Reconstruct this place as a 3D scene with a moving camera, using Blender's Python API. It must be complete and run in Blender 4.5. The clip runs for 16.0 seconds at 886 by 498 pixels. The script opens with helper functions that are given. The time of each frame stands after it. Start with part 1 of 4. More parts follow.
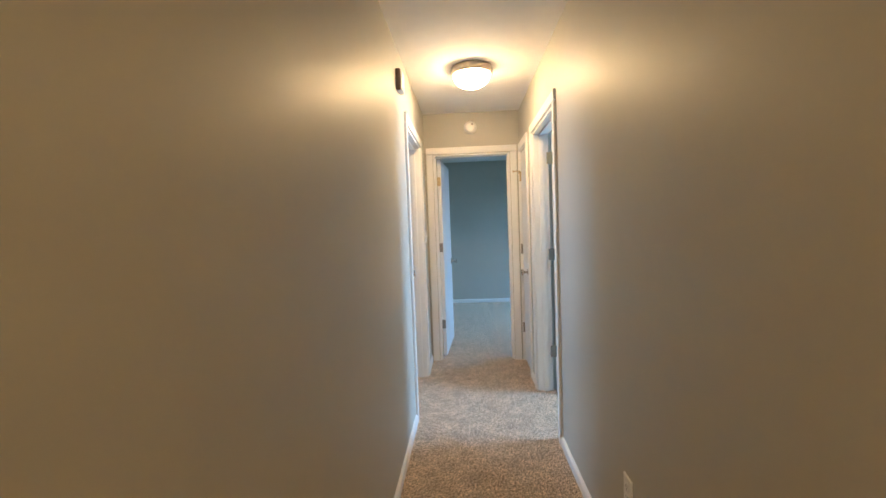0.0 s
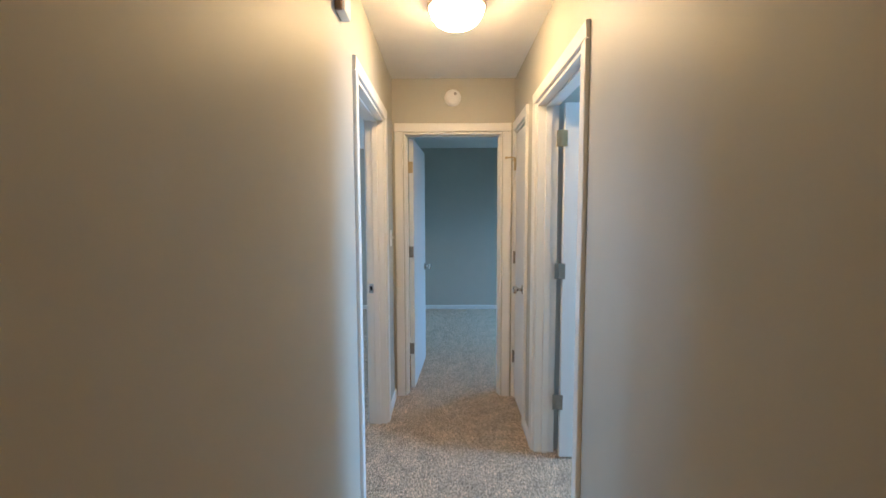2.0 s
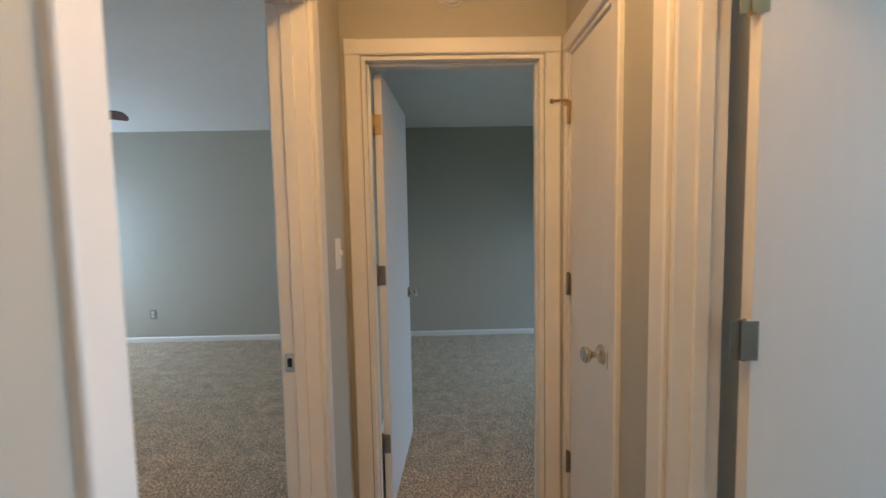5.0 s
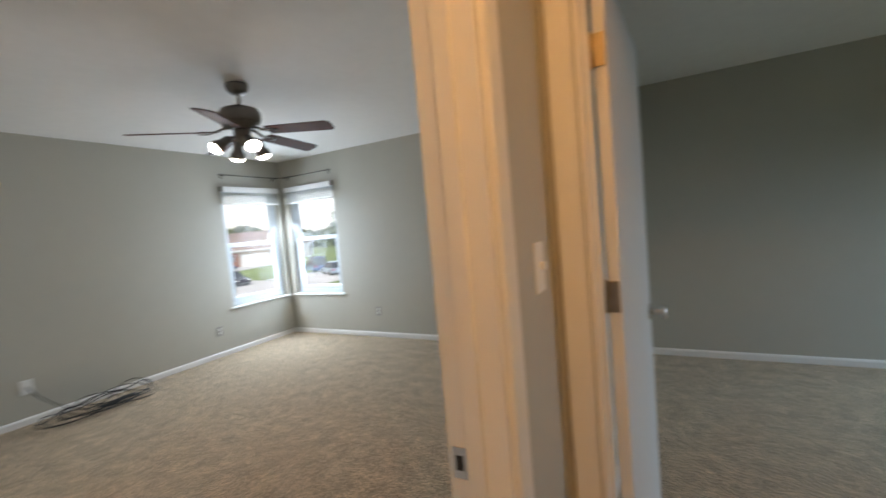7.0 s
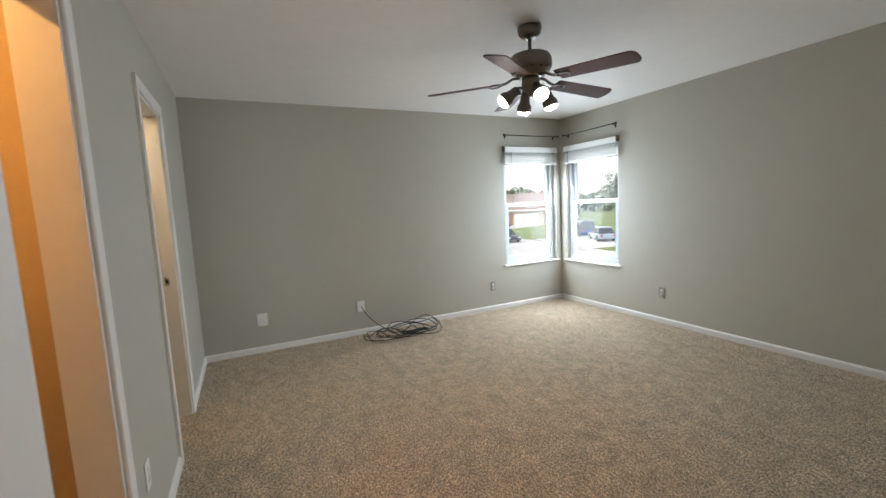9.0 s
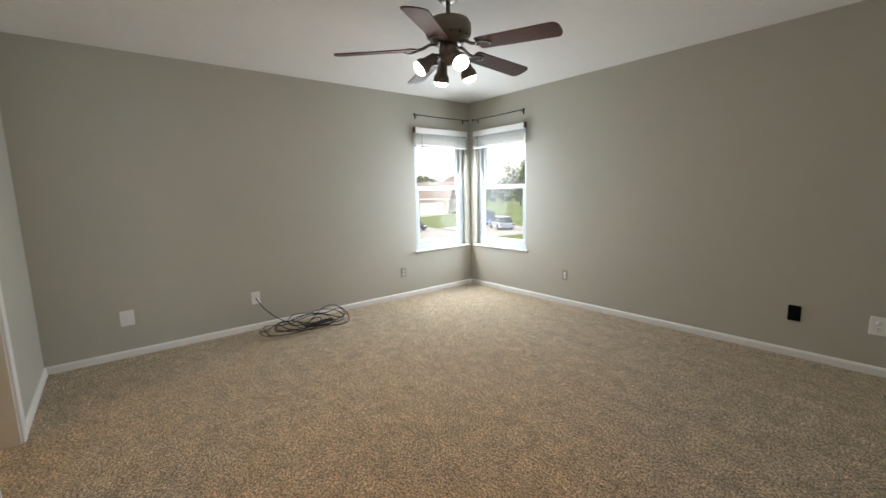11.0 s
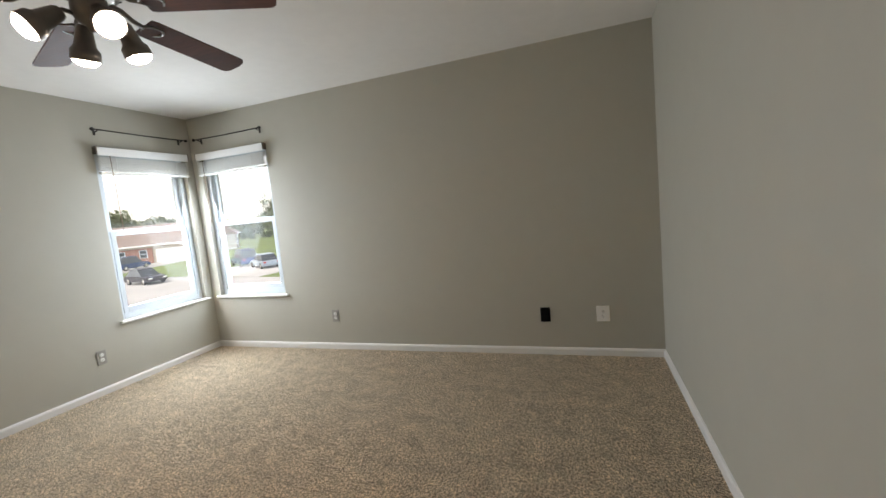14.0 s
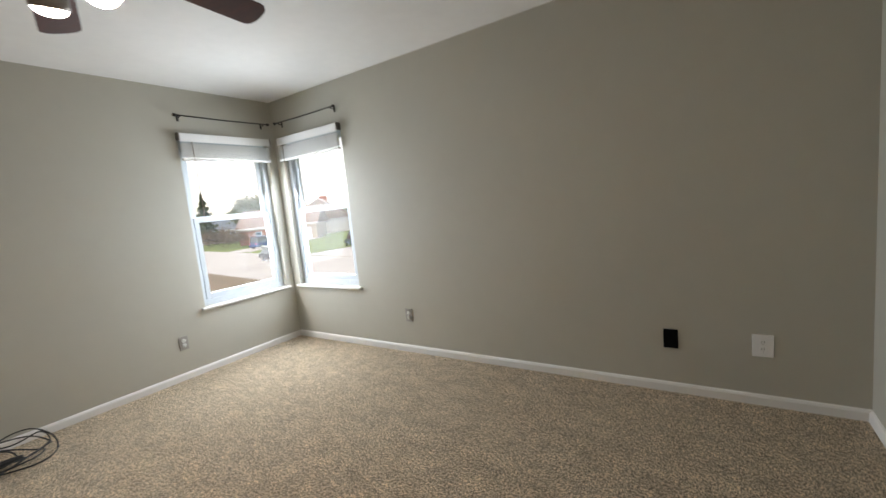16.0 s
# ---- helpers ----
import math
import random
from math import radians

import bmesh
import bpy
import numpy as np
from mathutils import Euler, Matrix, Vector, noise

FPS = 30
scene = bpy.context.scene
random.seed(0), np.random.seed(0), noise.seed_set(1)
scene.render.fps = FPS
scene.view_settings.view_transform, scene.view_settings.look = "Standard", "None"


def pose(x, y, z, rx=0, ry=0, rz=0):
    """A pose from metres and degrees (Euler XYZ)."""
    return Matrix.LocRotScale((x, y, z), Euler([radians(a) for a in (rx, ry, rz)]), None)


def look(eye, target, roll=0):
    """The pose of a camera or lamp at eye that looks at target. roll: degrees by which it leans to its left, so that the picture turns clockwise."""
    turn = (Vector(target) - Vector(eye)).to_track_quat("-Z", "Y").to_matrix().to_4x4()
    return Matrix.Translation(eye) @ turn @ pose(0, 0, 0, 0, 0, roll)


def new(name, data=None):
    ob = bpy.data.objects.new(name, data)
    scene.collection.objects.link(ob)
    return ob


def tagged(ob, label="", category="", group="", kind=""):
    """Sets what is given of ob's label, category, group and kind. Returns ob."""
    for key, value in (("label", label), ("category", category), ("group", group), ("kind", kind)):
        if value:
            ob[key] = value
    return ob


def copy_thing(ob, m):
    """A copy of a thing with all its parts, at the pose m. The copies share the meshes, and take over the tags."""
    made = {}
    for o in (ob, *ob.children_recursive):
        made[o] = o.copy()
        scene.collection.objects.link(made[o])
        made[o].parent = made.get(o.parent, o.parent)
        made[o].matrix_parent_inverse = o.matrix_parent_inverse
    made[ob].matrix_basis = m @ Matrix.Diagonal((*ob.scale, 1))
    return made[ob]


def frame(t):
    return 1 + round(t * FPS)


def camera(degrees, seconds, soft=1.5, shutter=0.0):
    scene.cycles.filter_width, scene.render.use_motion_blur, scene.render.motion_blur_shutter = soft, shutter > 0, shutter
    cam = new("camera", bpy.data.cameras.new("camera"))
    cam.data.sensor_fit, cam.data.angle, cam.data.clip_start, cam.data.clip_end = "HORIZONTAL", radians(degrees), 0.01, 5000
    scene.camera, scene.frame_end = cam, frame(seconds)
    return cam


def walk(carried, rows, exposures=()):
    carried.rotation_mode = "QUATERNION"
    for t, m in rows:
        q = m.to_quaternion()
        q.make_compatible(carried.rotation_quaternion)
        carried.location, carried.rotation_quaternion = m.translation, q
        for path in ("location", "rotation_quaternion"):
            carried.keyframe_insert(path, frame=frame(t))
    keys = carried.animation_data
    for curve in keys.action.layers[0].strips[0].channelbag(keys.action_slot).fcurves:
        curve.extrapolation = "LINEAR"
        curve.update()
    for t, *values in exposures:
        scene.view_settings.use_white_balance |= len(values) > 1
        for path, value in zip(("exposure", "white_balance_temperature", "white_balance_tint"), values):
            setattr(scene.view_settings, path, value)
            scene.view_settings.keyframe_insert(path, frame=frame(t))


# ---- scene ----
cam = camera(94.4, 16.0, 1.5, 0.5)
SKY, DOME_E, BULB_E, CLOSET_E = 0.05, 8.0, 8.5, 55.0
PATH = [
    (0, (-0.083, 0.044, 1.342), (-0.199, 2.037, 1.234), -2.1),
    (0.5, (-0.035, 0.251, 1.445), (-0.131, 2.241, 1.264), -0.8),
    (1, (-0.059, 0.471, 1.416), (-0.099, 2.467, 1.29), -1.3),
    (1.5, (-0.066, 0.687, 1.374), (-0.068, 2.681, 1.226), -1.0),
    (2, (-0.063, 0.947, 1.404), (-0.079, 2.942, 1.251), -0.2),
    (2.5, (-0.086, 1.26, 1.414), (-0.081, 3.253, 1.254), 0.9),
    (3, (-0.151, 1.518, 1.42), (-0.081, 3.51, 1.246), -0.2),
    (3.5, (-0.15, 1.755, 1.382), (-0.094, 3.747, 1.214), -0.6),
    (3.7, (-0.167, 1.834, 1.392), (-0.106, 3.828, 1.252), -0.5),
    (5.8, (-0.056, 2.659, 1.358), (-0.124, 4.652, 1.215), -3.0),
    (6, (-0.065, 2.717, 1.355), (-0.237, 4.705, 1.217), -3.8),
    (6.5, (-0.132, 2.875, 1.366), (-0.643, 4.806, 1.263), -4.6),
    (7, (-0.221, 3.009, 1.373), (-1.156, 4.773, 1.25), -5.0),
    (7.5, (-0.275, 3.047, 1.364), (-1.721, 4.423, 1.24), -2.4),
    (8, (-0.344, 3.183, 1.388), (-2.106, 4.107, 1.186), -3.2),
    (8.2, (-0.39, 3.195, 1.389), (-2.199, 4.02, 1.177), -3.7),
    (10.3, (-0.773, 3.291, 1.307), (-2.421, 4.401, 1.078), -1.5),
    (10.5, (-0.78, 3.29, 1.301), (-2.39, 4.453, 1.062), -1.7),
    (11, (-0.795, 3.296, 1.304), (-2.333, 4.542, 1.021), -1.4),
    (11.5, (-0.823, 3.312, 1.296), (-2.267, 4.661, 0.99), -1.6),
    (12, (-0.845, 3.377, 1.276), (-2.081, 4.916, 0.955), -2.0),
    (12.5, (-0.883, 3.506, 1.271), (-1.832, 5.254, 1.056), -2.6),
    (13, (-0.922, 3.651, 1.275), (-1.658, 5.499, 1.065), -2.6),
    (13.5, (-1.045, 3.747, 1.292), (-1.713, 5.623, 1.109), -5.4),
    (14, (-1.103, 3.856, 1.285), (-1.762, 5.733, 1.079), -5.6),
    (14.5, (-1.132, 4.016, 1.301), (-2.022, 5.799, 1.132), -4.6),
    (15, (-1.14, 4.163, 1.294), (-2.225, 5.828, 1.07), -3.2),
    (15.5, (-1.196, 4.319, 1.299), (-2.333, 5.955, 1.131), -3.9),
    (16, (-1.215, 4.494, 1.285), (-2.321, 6.144, 1.052), -5.7),
]
walk(cam, [(t, look(e, g, r)) for t, e, g, r in PATH],
     [(0.0, 3.9, 4500, 2), (1.5, 3.65, 4500, 2), (3.0, 3.4, 4400, 1), (3.7, 3.35, 4800, 4), (5.8, 3.0, 6300, 13), (7.0, 3.0, 6700, 15), (8.0, 3.1, 6700, 15), (10.3, 3.12, 7300, 16), (13.0, 3.05, 7400, 17), (16.0, 3.0, 7400, 18)])

# ---- light ----
world = bpy.data.worlds.new("overcast_sky")
scene.world = world
world.use_nodes = True
wn = world.node_tree
sky = wn.nodes.new("ShaderNodeTexSky")
sky.sky_type, sky.sun_disc = "NISHITA", False
sky.sun_elevation, sky.sun_rotation = radians(50), radians(200)
sky.air_density, sky.dust_density, sky.ozone_density = 1.0, 1.5, 1.0
soft = wn.nodes.new("ShaderNodeHueSaturation")
soft.inputs["Saturation"].default_value = 0.35
wn.links.new(sky.outputs[0], soft.inputs["Color"])
wn.links.new(soft.outputs[0], wn.nodes["Background"].inputs["Color"])
wn.nodes["Background"].inputs["Strength"].default_value = SKY

sun = new("sun", bpy.data.lights.new("sun", "SUN"))
sun.data.energy, sun.data.angle, sun.data.color = 0.3, radians(20), (1.0, 0.96, 0.9)
sun.matrix_world = look((0, 0, 20), (0.9, 2.5, 20 - 3.2))


def window_glow(name, at, way, w, h, power, tone, fan=160):
    """A soft lamp that stands in for the sky's light at a window; fan is the angle over which it spreads."""
    ob = new(name, bpy.data.lights.new(name, "AREA"))
    ob.data.shape, ob.data.size, ob.data.size_y, ob.data.energy = "RECTANGLE", w, h, power
    ob.data.color, ob.data.spread = tone, radians(fan)
    ob.matrix_world = look(at, Vector(at) + Vector(way))
    return ob


window_glow("side_room_daylight", (3.34, 2.75, 1.35), (-1, 0, -0.15), 0.9, 1.3, 6.0, (0.62, 0.82, 1.0))
window_glow("end_room_daylight", (3.34, 6.3, 1.25), (-1, -0.15, -0.6), 0.9, 1.3, 2.9, (0.52, 0.77, 1.0), 100)
window_glow("west_window_daylight", (-5.135, 6.68, 1.25), (1, 0.0, -0.35), 0.76, 1.2, 5.8, (0.68, 0.84, 1.0))
window_glow("north_window_daylight", (-4.43, 7.355, 1.25), (0.0, -1, -0.35), 0.78, 1.2, 5.8, (0.68, 0.84, 1.0))


# ---- materials ----
def material(name, color, rough=0.6, metal=0.0, vary=0.06, grain=40.0, stain=1.5, bump=0.0, bump_scale=200.0, dist=0.002, emit=0.0, stretch=(1, 1, 1)):
    """Principled material: base colour varied at two scales, fine relief, roughness varied a little."""
    m = bpy.data.materials.new(name)
    m.use_nodes = True
    nt = m.node_tree
    b = nt.nodes["Principled BSDF"]
    tc = nt.nodes.new("ShaderNodeTexCoord")
    mp = nt.nodes.new("ShaderNodeMapping")
    mp.inputs["Scale"].default_value = stretch
    nt.links.new(tc.outputs["Object"], mp.inputs["Vector"])

    def noisy(scale, detail):
        n = nt.nodes.new("ShaderNodeTexNoise")
        n.inputs["Scale"].default_value, n.inputs["Detail"].default_value = scale, detail
        nt.links.new(mp.outputs[0], n.inputs["Vector"])
        return n.outputs["Fac"]

    fine, broad = noisy(grain, 6), noisy(stain, 3)
    add = nt.nodes.new("ShaderNodeMath")
    add.operation = "ADD"
    nt.links.new(fine, add.inputs[0])
    nt.links.new(broad, add.inputs[1])
    ramp = nt.nodes.new("ShaderNodeMapRange")
    ramp.inputs["From Min"].default_value, ramp.inputs["From Max"].default_value = 0.6, 1.4
    ramp.inputs["To Min"].default_value, ramp.inputs["To Max"].default_value = 1 - vary, 1 + vary
    nt.links.new(add.outputs[0], ramp.inputs["Value"])
    mul = nt.nodes.new("ShaderNodeVectorMath")
    mul.operation = "SCALE"
    mul.inputs[0].default_value = color
    nt.links.new(ramp.outputs[0], mul.inputs["Scale"])
    nt.links.new(mul.outputs[0], b.inputs["Base Color"])
    b.inputs["Metallic"].default_value = metal
    rr = nt.nodes.new("ShaderNodeMapRange")
    rr.inputs["To Min"].default_value, rr.inputs["To Max"].default_value = max(0.03, rough - 0.08), min(1, rough + 0.08)
    nt.links.new(broad, rr.inputs["Value"])
    nt.links.new(rr.outputs[0], b.inputs["Roughness"])
    if bump:
        bp = nt.nodes.new("ShaderNodeBump")
        bp.inputs["Strength"].default_value, bp.inputs["Distance"].default_value = bump, dist
        nt.links.new(noisy(bump_scale, 3), bp.inputs["Height"])
        nt.links.new(bp.outputs[0], b.inputs["Normal"])
    if emit:
        b.inputs["Emission Color"].default_value = (*color, 1)
        b.inputs["Emission Strength"].default_value = emit
    return m


def glass_material():
    m = bpy.data.materials.new("window_glass")
    m.use_nodes = True
    nt = m.node_tree
    nt.nodes.remove(nt.nodes["Principled BSDF"])
    clear = nt.nodes.new("ShaderNodeBsdfTransparent")
    clear.inputs["Color"].default_value = (0.95, 0.97, 0.97, 1)
    gloss = nt.nodes.new("ShaderNodeBsdfGlossy")
    gloss.inputs["Roughness"].default_value = 0.02
    mix = nt.nodes.new("ShaderNodeMixShader")
    mix.inputs[0].default_value = 0.015
    nt.links.new(clear.outputs[0], mix.inputs[1])
    nt.links.new(gloss.outputs[0], mix.inputs[2])
    # faint translucent veil put into the pane, standing in for haze and glare
    veil = nt.nodes.new("ShaderNodeBsdfTranslucent")
    veil.inputs["Color"].default_value = (0.9, 0.92, 0.95, 1)
    haze_mix = nt.nodes.new("ShaderNodeMixShader")
    haze_mix.inputs[0].default_value = 0.004
    nt.links.new(mix.outputs[0], haze_mix.inputs[1])
    nt.links.new(veil.outputs[0], haze_mix.inputs[2])
    nt.links.new(haze_mix.outputs[0], nt.nodes["Material Output"].inputs["Surface"])
    return m


def carpet_material():
    """Cut-pile carpet: speckled yarn tips, soft brushed patches and a lumpy pile."""
    m = bpy.data.materials.new("beige_carpet")
    m.use_nodes = True
    nt = m.node_tree
    b = nt.nodes["Principled BSDF"]
    tc = nt.nodes.new("ShaderNodeTexCoord")

    def noisy(scale, detail, rough=0.5):
        n = nt.nodes.new("ShaderNodeTexNoise")
        n.inputs["Scale"].default_value, n.inputs["Detail"].default_value, n.inputs["Roughness"].default_value = scale, detail, rough
        nt.links.new(tc.outputs["Object"], n.inputs["Vector"])
        return n.outputs["Fac"]

    def mixed(a, b):
        n = nt.nodes.new("ShaderNodeMath")
        n.operation = "ADD"
        nt.links.new(a, n.inputs[0])
        nt.links.new(b, n.inputs[1])
        return n.outputs[0]

    fleck, brush = mixed(noisy(82, 4, 0.7), noisy(190, 2)), mixed(noisy(9, 5, 0.7), noisy(34, 5, 0.75))
    ramp = nt.nodes.new("ShaderNodeValToRGB")
    half = nt.nodes.new("ShaderNodeMath")
    half.operation = "MULTIPLY"
    half.inputs[1].default_value = 0.5
    nt.links.new(fleck, half.inputs[0])
    ramp.color_ramp.elements[0].position, ramp.color_ramp.elements[0].color = 0.44, (0.12, 0.08, 0.043, 1)
    ramp.color_ramp.elements[1].position, ramp.color_ramp.elements[1].color = 0.56, (0.92, 0.73, 0.51, 1)
    nt.links.new(half.outputs[0], ramp.inputs[0])
    soft_range = nt.nodes.new("ShaderNodeMapRange")
    soft_range.inputs["From Min"].default_value, soft_range.inputs["From Max"].default_value = 0.75, 1.25
    soft_range.inputs["To Min"].default_value, soft_range.inputs["To Max"].default_value = 0.68, 1.44
    nt.links.new(brush, soft_range.inputs["Value"])
    mul = nt.nodes.new("ShaderNodeVectorMath")
    mul.operation = "SCALE"
    nt.links.new(ramp.outputs[0], mul.inputs[0])
    nt.links.new(soft_range.outputs[0], mul.inputs["Scale"])
    nt.links.new(mul.outputs[0], b.inputs["Base Color"])
    b.inputs["Roughness"].default_value = 0.97
    b.inputs["Sheen Weight"].default_value = 0.2
    b.inputs["Specular IOR Level"].default_value = 0.1
    bp = nt.nodes.new("ShaderNodeBump")
    bp.inputs["Strength"].default_value, bp.inputs["Distance"].default_value = 0.9, 0.014
    nt.links.new(mixed(fleck, brush), bp.inputs["Height"])
    nt.links.new(bp.outputs[0], b.inputs["Normal"])
    return m


PAINT = material("greige_wall_paint", (0.468, 0.454, 0.392), 0.5, vary=0.025, grain=9, stain=0.7, bump=0.18, bump_scale=260, dist=0.0012)
CEIL = material("white_ceiling_paint", (0.84, 0.83, 0.81), 0.85, vary=0.03, grain=12, stain=0.8, bump=0.3, bump_scale=190, dist=0.002)
TRIM = material("white_trim_paint", (0.80, 0.79, 0.76), 0.35, vary=0.012, grain=20, stain=3)
DOOR = material("white_door_paint", (0.78, 0.775, 0.76), 0.4, vary=0.03, grain=25, stain=2, bump=0.12, bump_scale=60, dist=0.001, stretch=(1, 1, 0.15))
CARPET = carpet_material()
VINYL = material("white_vinyl", (0.58, 0.63, 0.67), 0.3, vary=0.02)
SLAT = material("white_blind_slat", (0.80, 0.80, 0.78), 0.45, vary=0.02)
GLASS = glass_material()
HINGE = material("worn_dark_nickel", (0.30, 0.27, 0.23), 0.4, 0.9, vary=0.15)
STEEL = material("satin_nickel", (0.62, 0.59, 0.54), 0.25, 1.0, vary=0.08)
BRASS = material("aged_brass", (0.55, 0.43, 0.24), 0.35, 1.0, vary=0.15)
BRONZE = material("brushed_pewter", (0.20, 0.18, 0.16), 0.38, 0.85, vary=0.12, grain=60)
ROD = material("black_bronze", (0.03, 0.027, 0.024), 0.5, 0.3, vary=0.1)
BLADE = material("dark_cherry_wood", (0.075, 0.024, 0.016), 0.6, vary=0.35, grain=14, stain=4, stretch=(1, 8, 1))
BLADE.node_tree.nodes["Principled BSDF"].inputs["Specular IOR Level"].default_value = 0.22
BLACK = material("black_plastic", (0.006, 0.006, 0.006), 0.92, vary=0.1)
BLACK.node_tree.nodes["Principled BSDF"].inputs["Specular IOR Level"].default_value = 0.08
CABLE = material("black_rubber", (0.015, 0.015, 0.016), 0.5, vary=0.1)
PLATE = material("white_plastic", (0.82, 0.82, 0.80), 0.35, vary=0.02)
GREYPLATE = material("brushed_metal_plate", (0.36, 0.35, 0.33), 0.4, 0.6, vary=0.06)
# near-black colour stands in for the shade inside holes and slots
DARK = material("dark_gap", (0.02, 0.02, 0.02), 0.8)
BROWN = material("brown_plastic", (0.24, 0.17, 0.12), 0.5, vary=0.1)
TANRING = material("brushed_nickel_ring", (0.55, 0.48, 0.40), 0.35, 0.8, vary=0.06)
DOME = material("lit_glass_dome", (1.0, 0.52, 0.17), 0.5, emit=DOME_E)
BULB = material("lit_bulb", (1.0, 0.975, 0.945), 0.5, emit=BULB_E)
TAN = material("tan_closet_paint", (0.58, 0.45, 0.28), 0.6, vary=0.05)
GRASS = material("lawn", (0.12, 0.165, 0.035), 0.95, vary=0.4, grain=3, stain=0.15, bump=0.6, bump_scale=20, dist=0.05)
ROAD = material("pale_concrete_road", (0.40, 0.39, 0.37), 0.9, vary=0.15, grain=2, stain=0.2, bump=0.2, bump_scale=30, dist=0.01)
WOODFENCE = material("weathered_fence_wood", (0.22, 0.17, 0.13), 0.9, vary=0.3, grain=10, stain=1)
BRICK = material("red_brick", (0.30, 0.14, 0.10), 0.9, vary=0.25, grain=6, stain=1)
SIDING = material("pale_grey_siding", (0.45, 0.44, 0.42), 0.8, vary=0.06)
BEIGE = material("beige_siding", (0.46, 0.40, 0.33), 0.8, vary=0.06)
SHINGLE = material("brown_shingles", (0.22, 0.17, 0.145), 0.95, vary=0.25, grain=4, stain=0.6)
BLUEROOF = material("grey_blue_shingles", (0.14, 0.17, 0.20), 0.95, vary=0.2, grain=4)
GARAGE = material("white_garage_door", (0.75, 0.75, 0.73), 0.6)
TYRE = material("tyre_rubber", (0.02, 0.02, 0.02), 0.8)
CARGLASS = material("dark_car_glass", (0.03, 0.035, 0.04), 0.08)
NAVY = material("navy_car_paint", (0.03, 0.06, 0.16), 0.25, 0.3)
CHARCOAL = material("charcoal_car_paint", (0.04, 0.035, 0.045), 0.25, 0.3)
SILVER = material("silver_blue_car_paint", (0.35, 0.42, 0.50), 0.3, 0.4)
WHITECAR = material("white_car_paint", (0.75, 0.76, 0.78), 0.3)
REDLAMP = material("red_tail_lamp", (0.4, 0.02, 0.02), 0.3)
BARK = material("bark", (0.10, 0.075, 0.055), 0.95, vary=0.3, grain=15)
PINE = material("pine_needles", (0.06, 0.085, 0.045), 0.9, vary=0.5, grain=3)
LEAF = material("spring_leaves", (0.12, 0.14, 0.075), 0.9, vary=0.5, grain=3)
SHRUB = material("brown_shrub_leaves", (0.14, 0.10, 0.06), 0.9, vary=0.5, grain=6)


# ---- mesh helpers ----
def box(bm, x0, x1, y0, y1, z0, z1, bevel=0.0, m=None):
    """A box, with its edges rounded by bevel."""
    made = bmesh.ops.create_cube(bm, size=1)["verts"]
    for v in made:
        v.co = Vector(((x0 + x1) / 2 + v.co.x * (x1 - x0), (y0 + y1) / 2 + v.co.y * (y1 - y0), (z0 + z1) / 2 + v.co.z * (z1 - z0)))
    if bevel:
        edges = list({e for v in made for e in v.link_edges})
        made = bmesh.ops.bevel(bm, geom=edges, offset=bevel, segments=2, affect="EDGES", profile=0.5)["verts"]
    if m is not None:
        for v in made:
            v.co = m @ v.co
    return bm


def lathe(bm, profile, m=None, seg=24, smooth=True):
    """Turns (radius, height) pairs about z."""
    m = m or Matrix()
    rings = []
    for r, z in profile:
        rings.append([bm.verts.new(m @ Vector((r * math.cos(2 * math.pi * i / seg), r * math.sin(2 * math.pi * i / seg), z))) for i in range(seg)])
    for a, b in zip(rings, rings[1:]):
        for i in range(seg):
            f = bm.faces.new((a[i], a[(i + 1) % seg], b[(i + 1) % seg], b[i]))
            f.smooth = smooth
    if profile[0][0] > 1e-6:
        bm.faces.new(list(reversed(rings[0])))
    if profile[-1][0] > 1e-6:
        bm.faces.new(rings[-1])
    return bm


def tube(bm, pts, r, seg=8):
    """A round rod that follows points."""
    pts = [Vector(p) for p in pts]
    rings, side = [], None
    for i, p in enumerate(pts):
        d = (pts[min(i + 1, len(pts) - 1)] - pts[max(i - 1, 0)]).normalized()
        if side is None:
            side = d.orthogonal().normalized()
        side = (side - d * side.dot(d)).normalized()
        up = d.cross(side)
        rings.append([bm.verts.new(p + r * (math.cos(2 * math.pi * k / seg) * side + math.sin(2 * math.pi * k / seg) * up)) for k in range(seg)])
    for a, b in zip(rings, rings[1:]):
        for k in range(seg):
            bm.faces.new((a[k], a[(k + 1) % seg], b[(k + 1) % seg], b[k])).smooth = True
    bm.faces.new(list(reversed(rings[0])))
    bm.faces.new(rings[-1])
    return bm


def prism(bm, outline, x0, x1, m=None):
    """A (y, z) outline drawn out along x."""
    m = m or Matrix()
    a = [bm.verts.new(m @ Vector((x0, y, z))) for y, z in outline]
    b = [bm.verts.new(m @ Vector((x1, y, z))) for y, z in outline]
    bm.faces.new(list(reversed(a)))
    bm.faces.new(b)
    for i in range(len(a)):
        j = (i + 1) % len(a)
        bm.faces.new((a[i], a[j], b[j], b[i]))
    return bm


def mesh(name, bm, mat):
    bmesh.ops.recalc_face_normals(bm, faces=bm.faces)
    me = bpy.data.meshes.new(name)
    bm.to_mesh(me)
    bm.free()
    me.materials.append(mat)
    return new(name, me)


def part(name, bm, mat, parent, label=""):
    ob = mesh(name, bm, mat)
    ob.parent = parent
    return tagged(ob, label)


def thing(name, label, category, m=None, group="", kind=""):
    ob = new(name)
    ob.matrix_world = m or Matrix()
    return tagged(ob, label, category, group, kind)


def setting(name, bm, mat, label, category):
    return tagged(mesh(name, bm, mat), label, category, "", "structure")


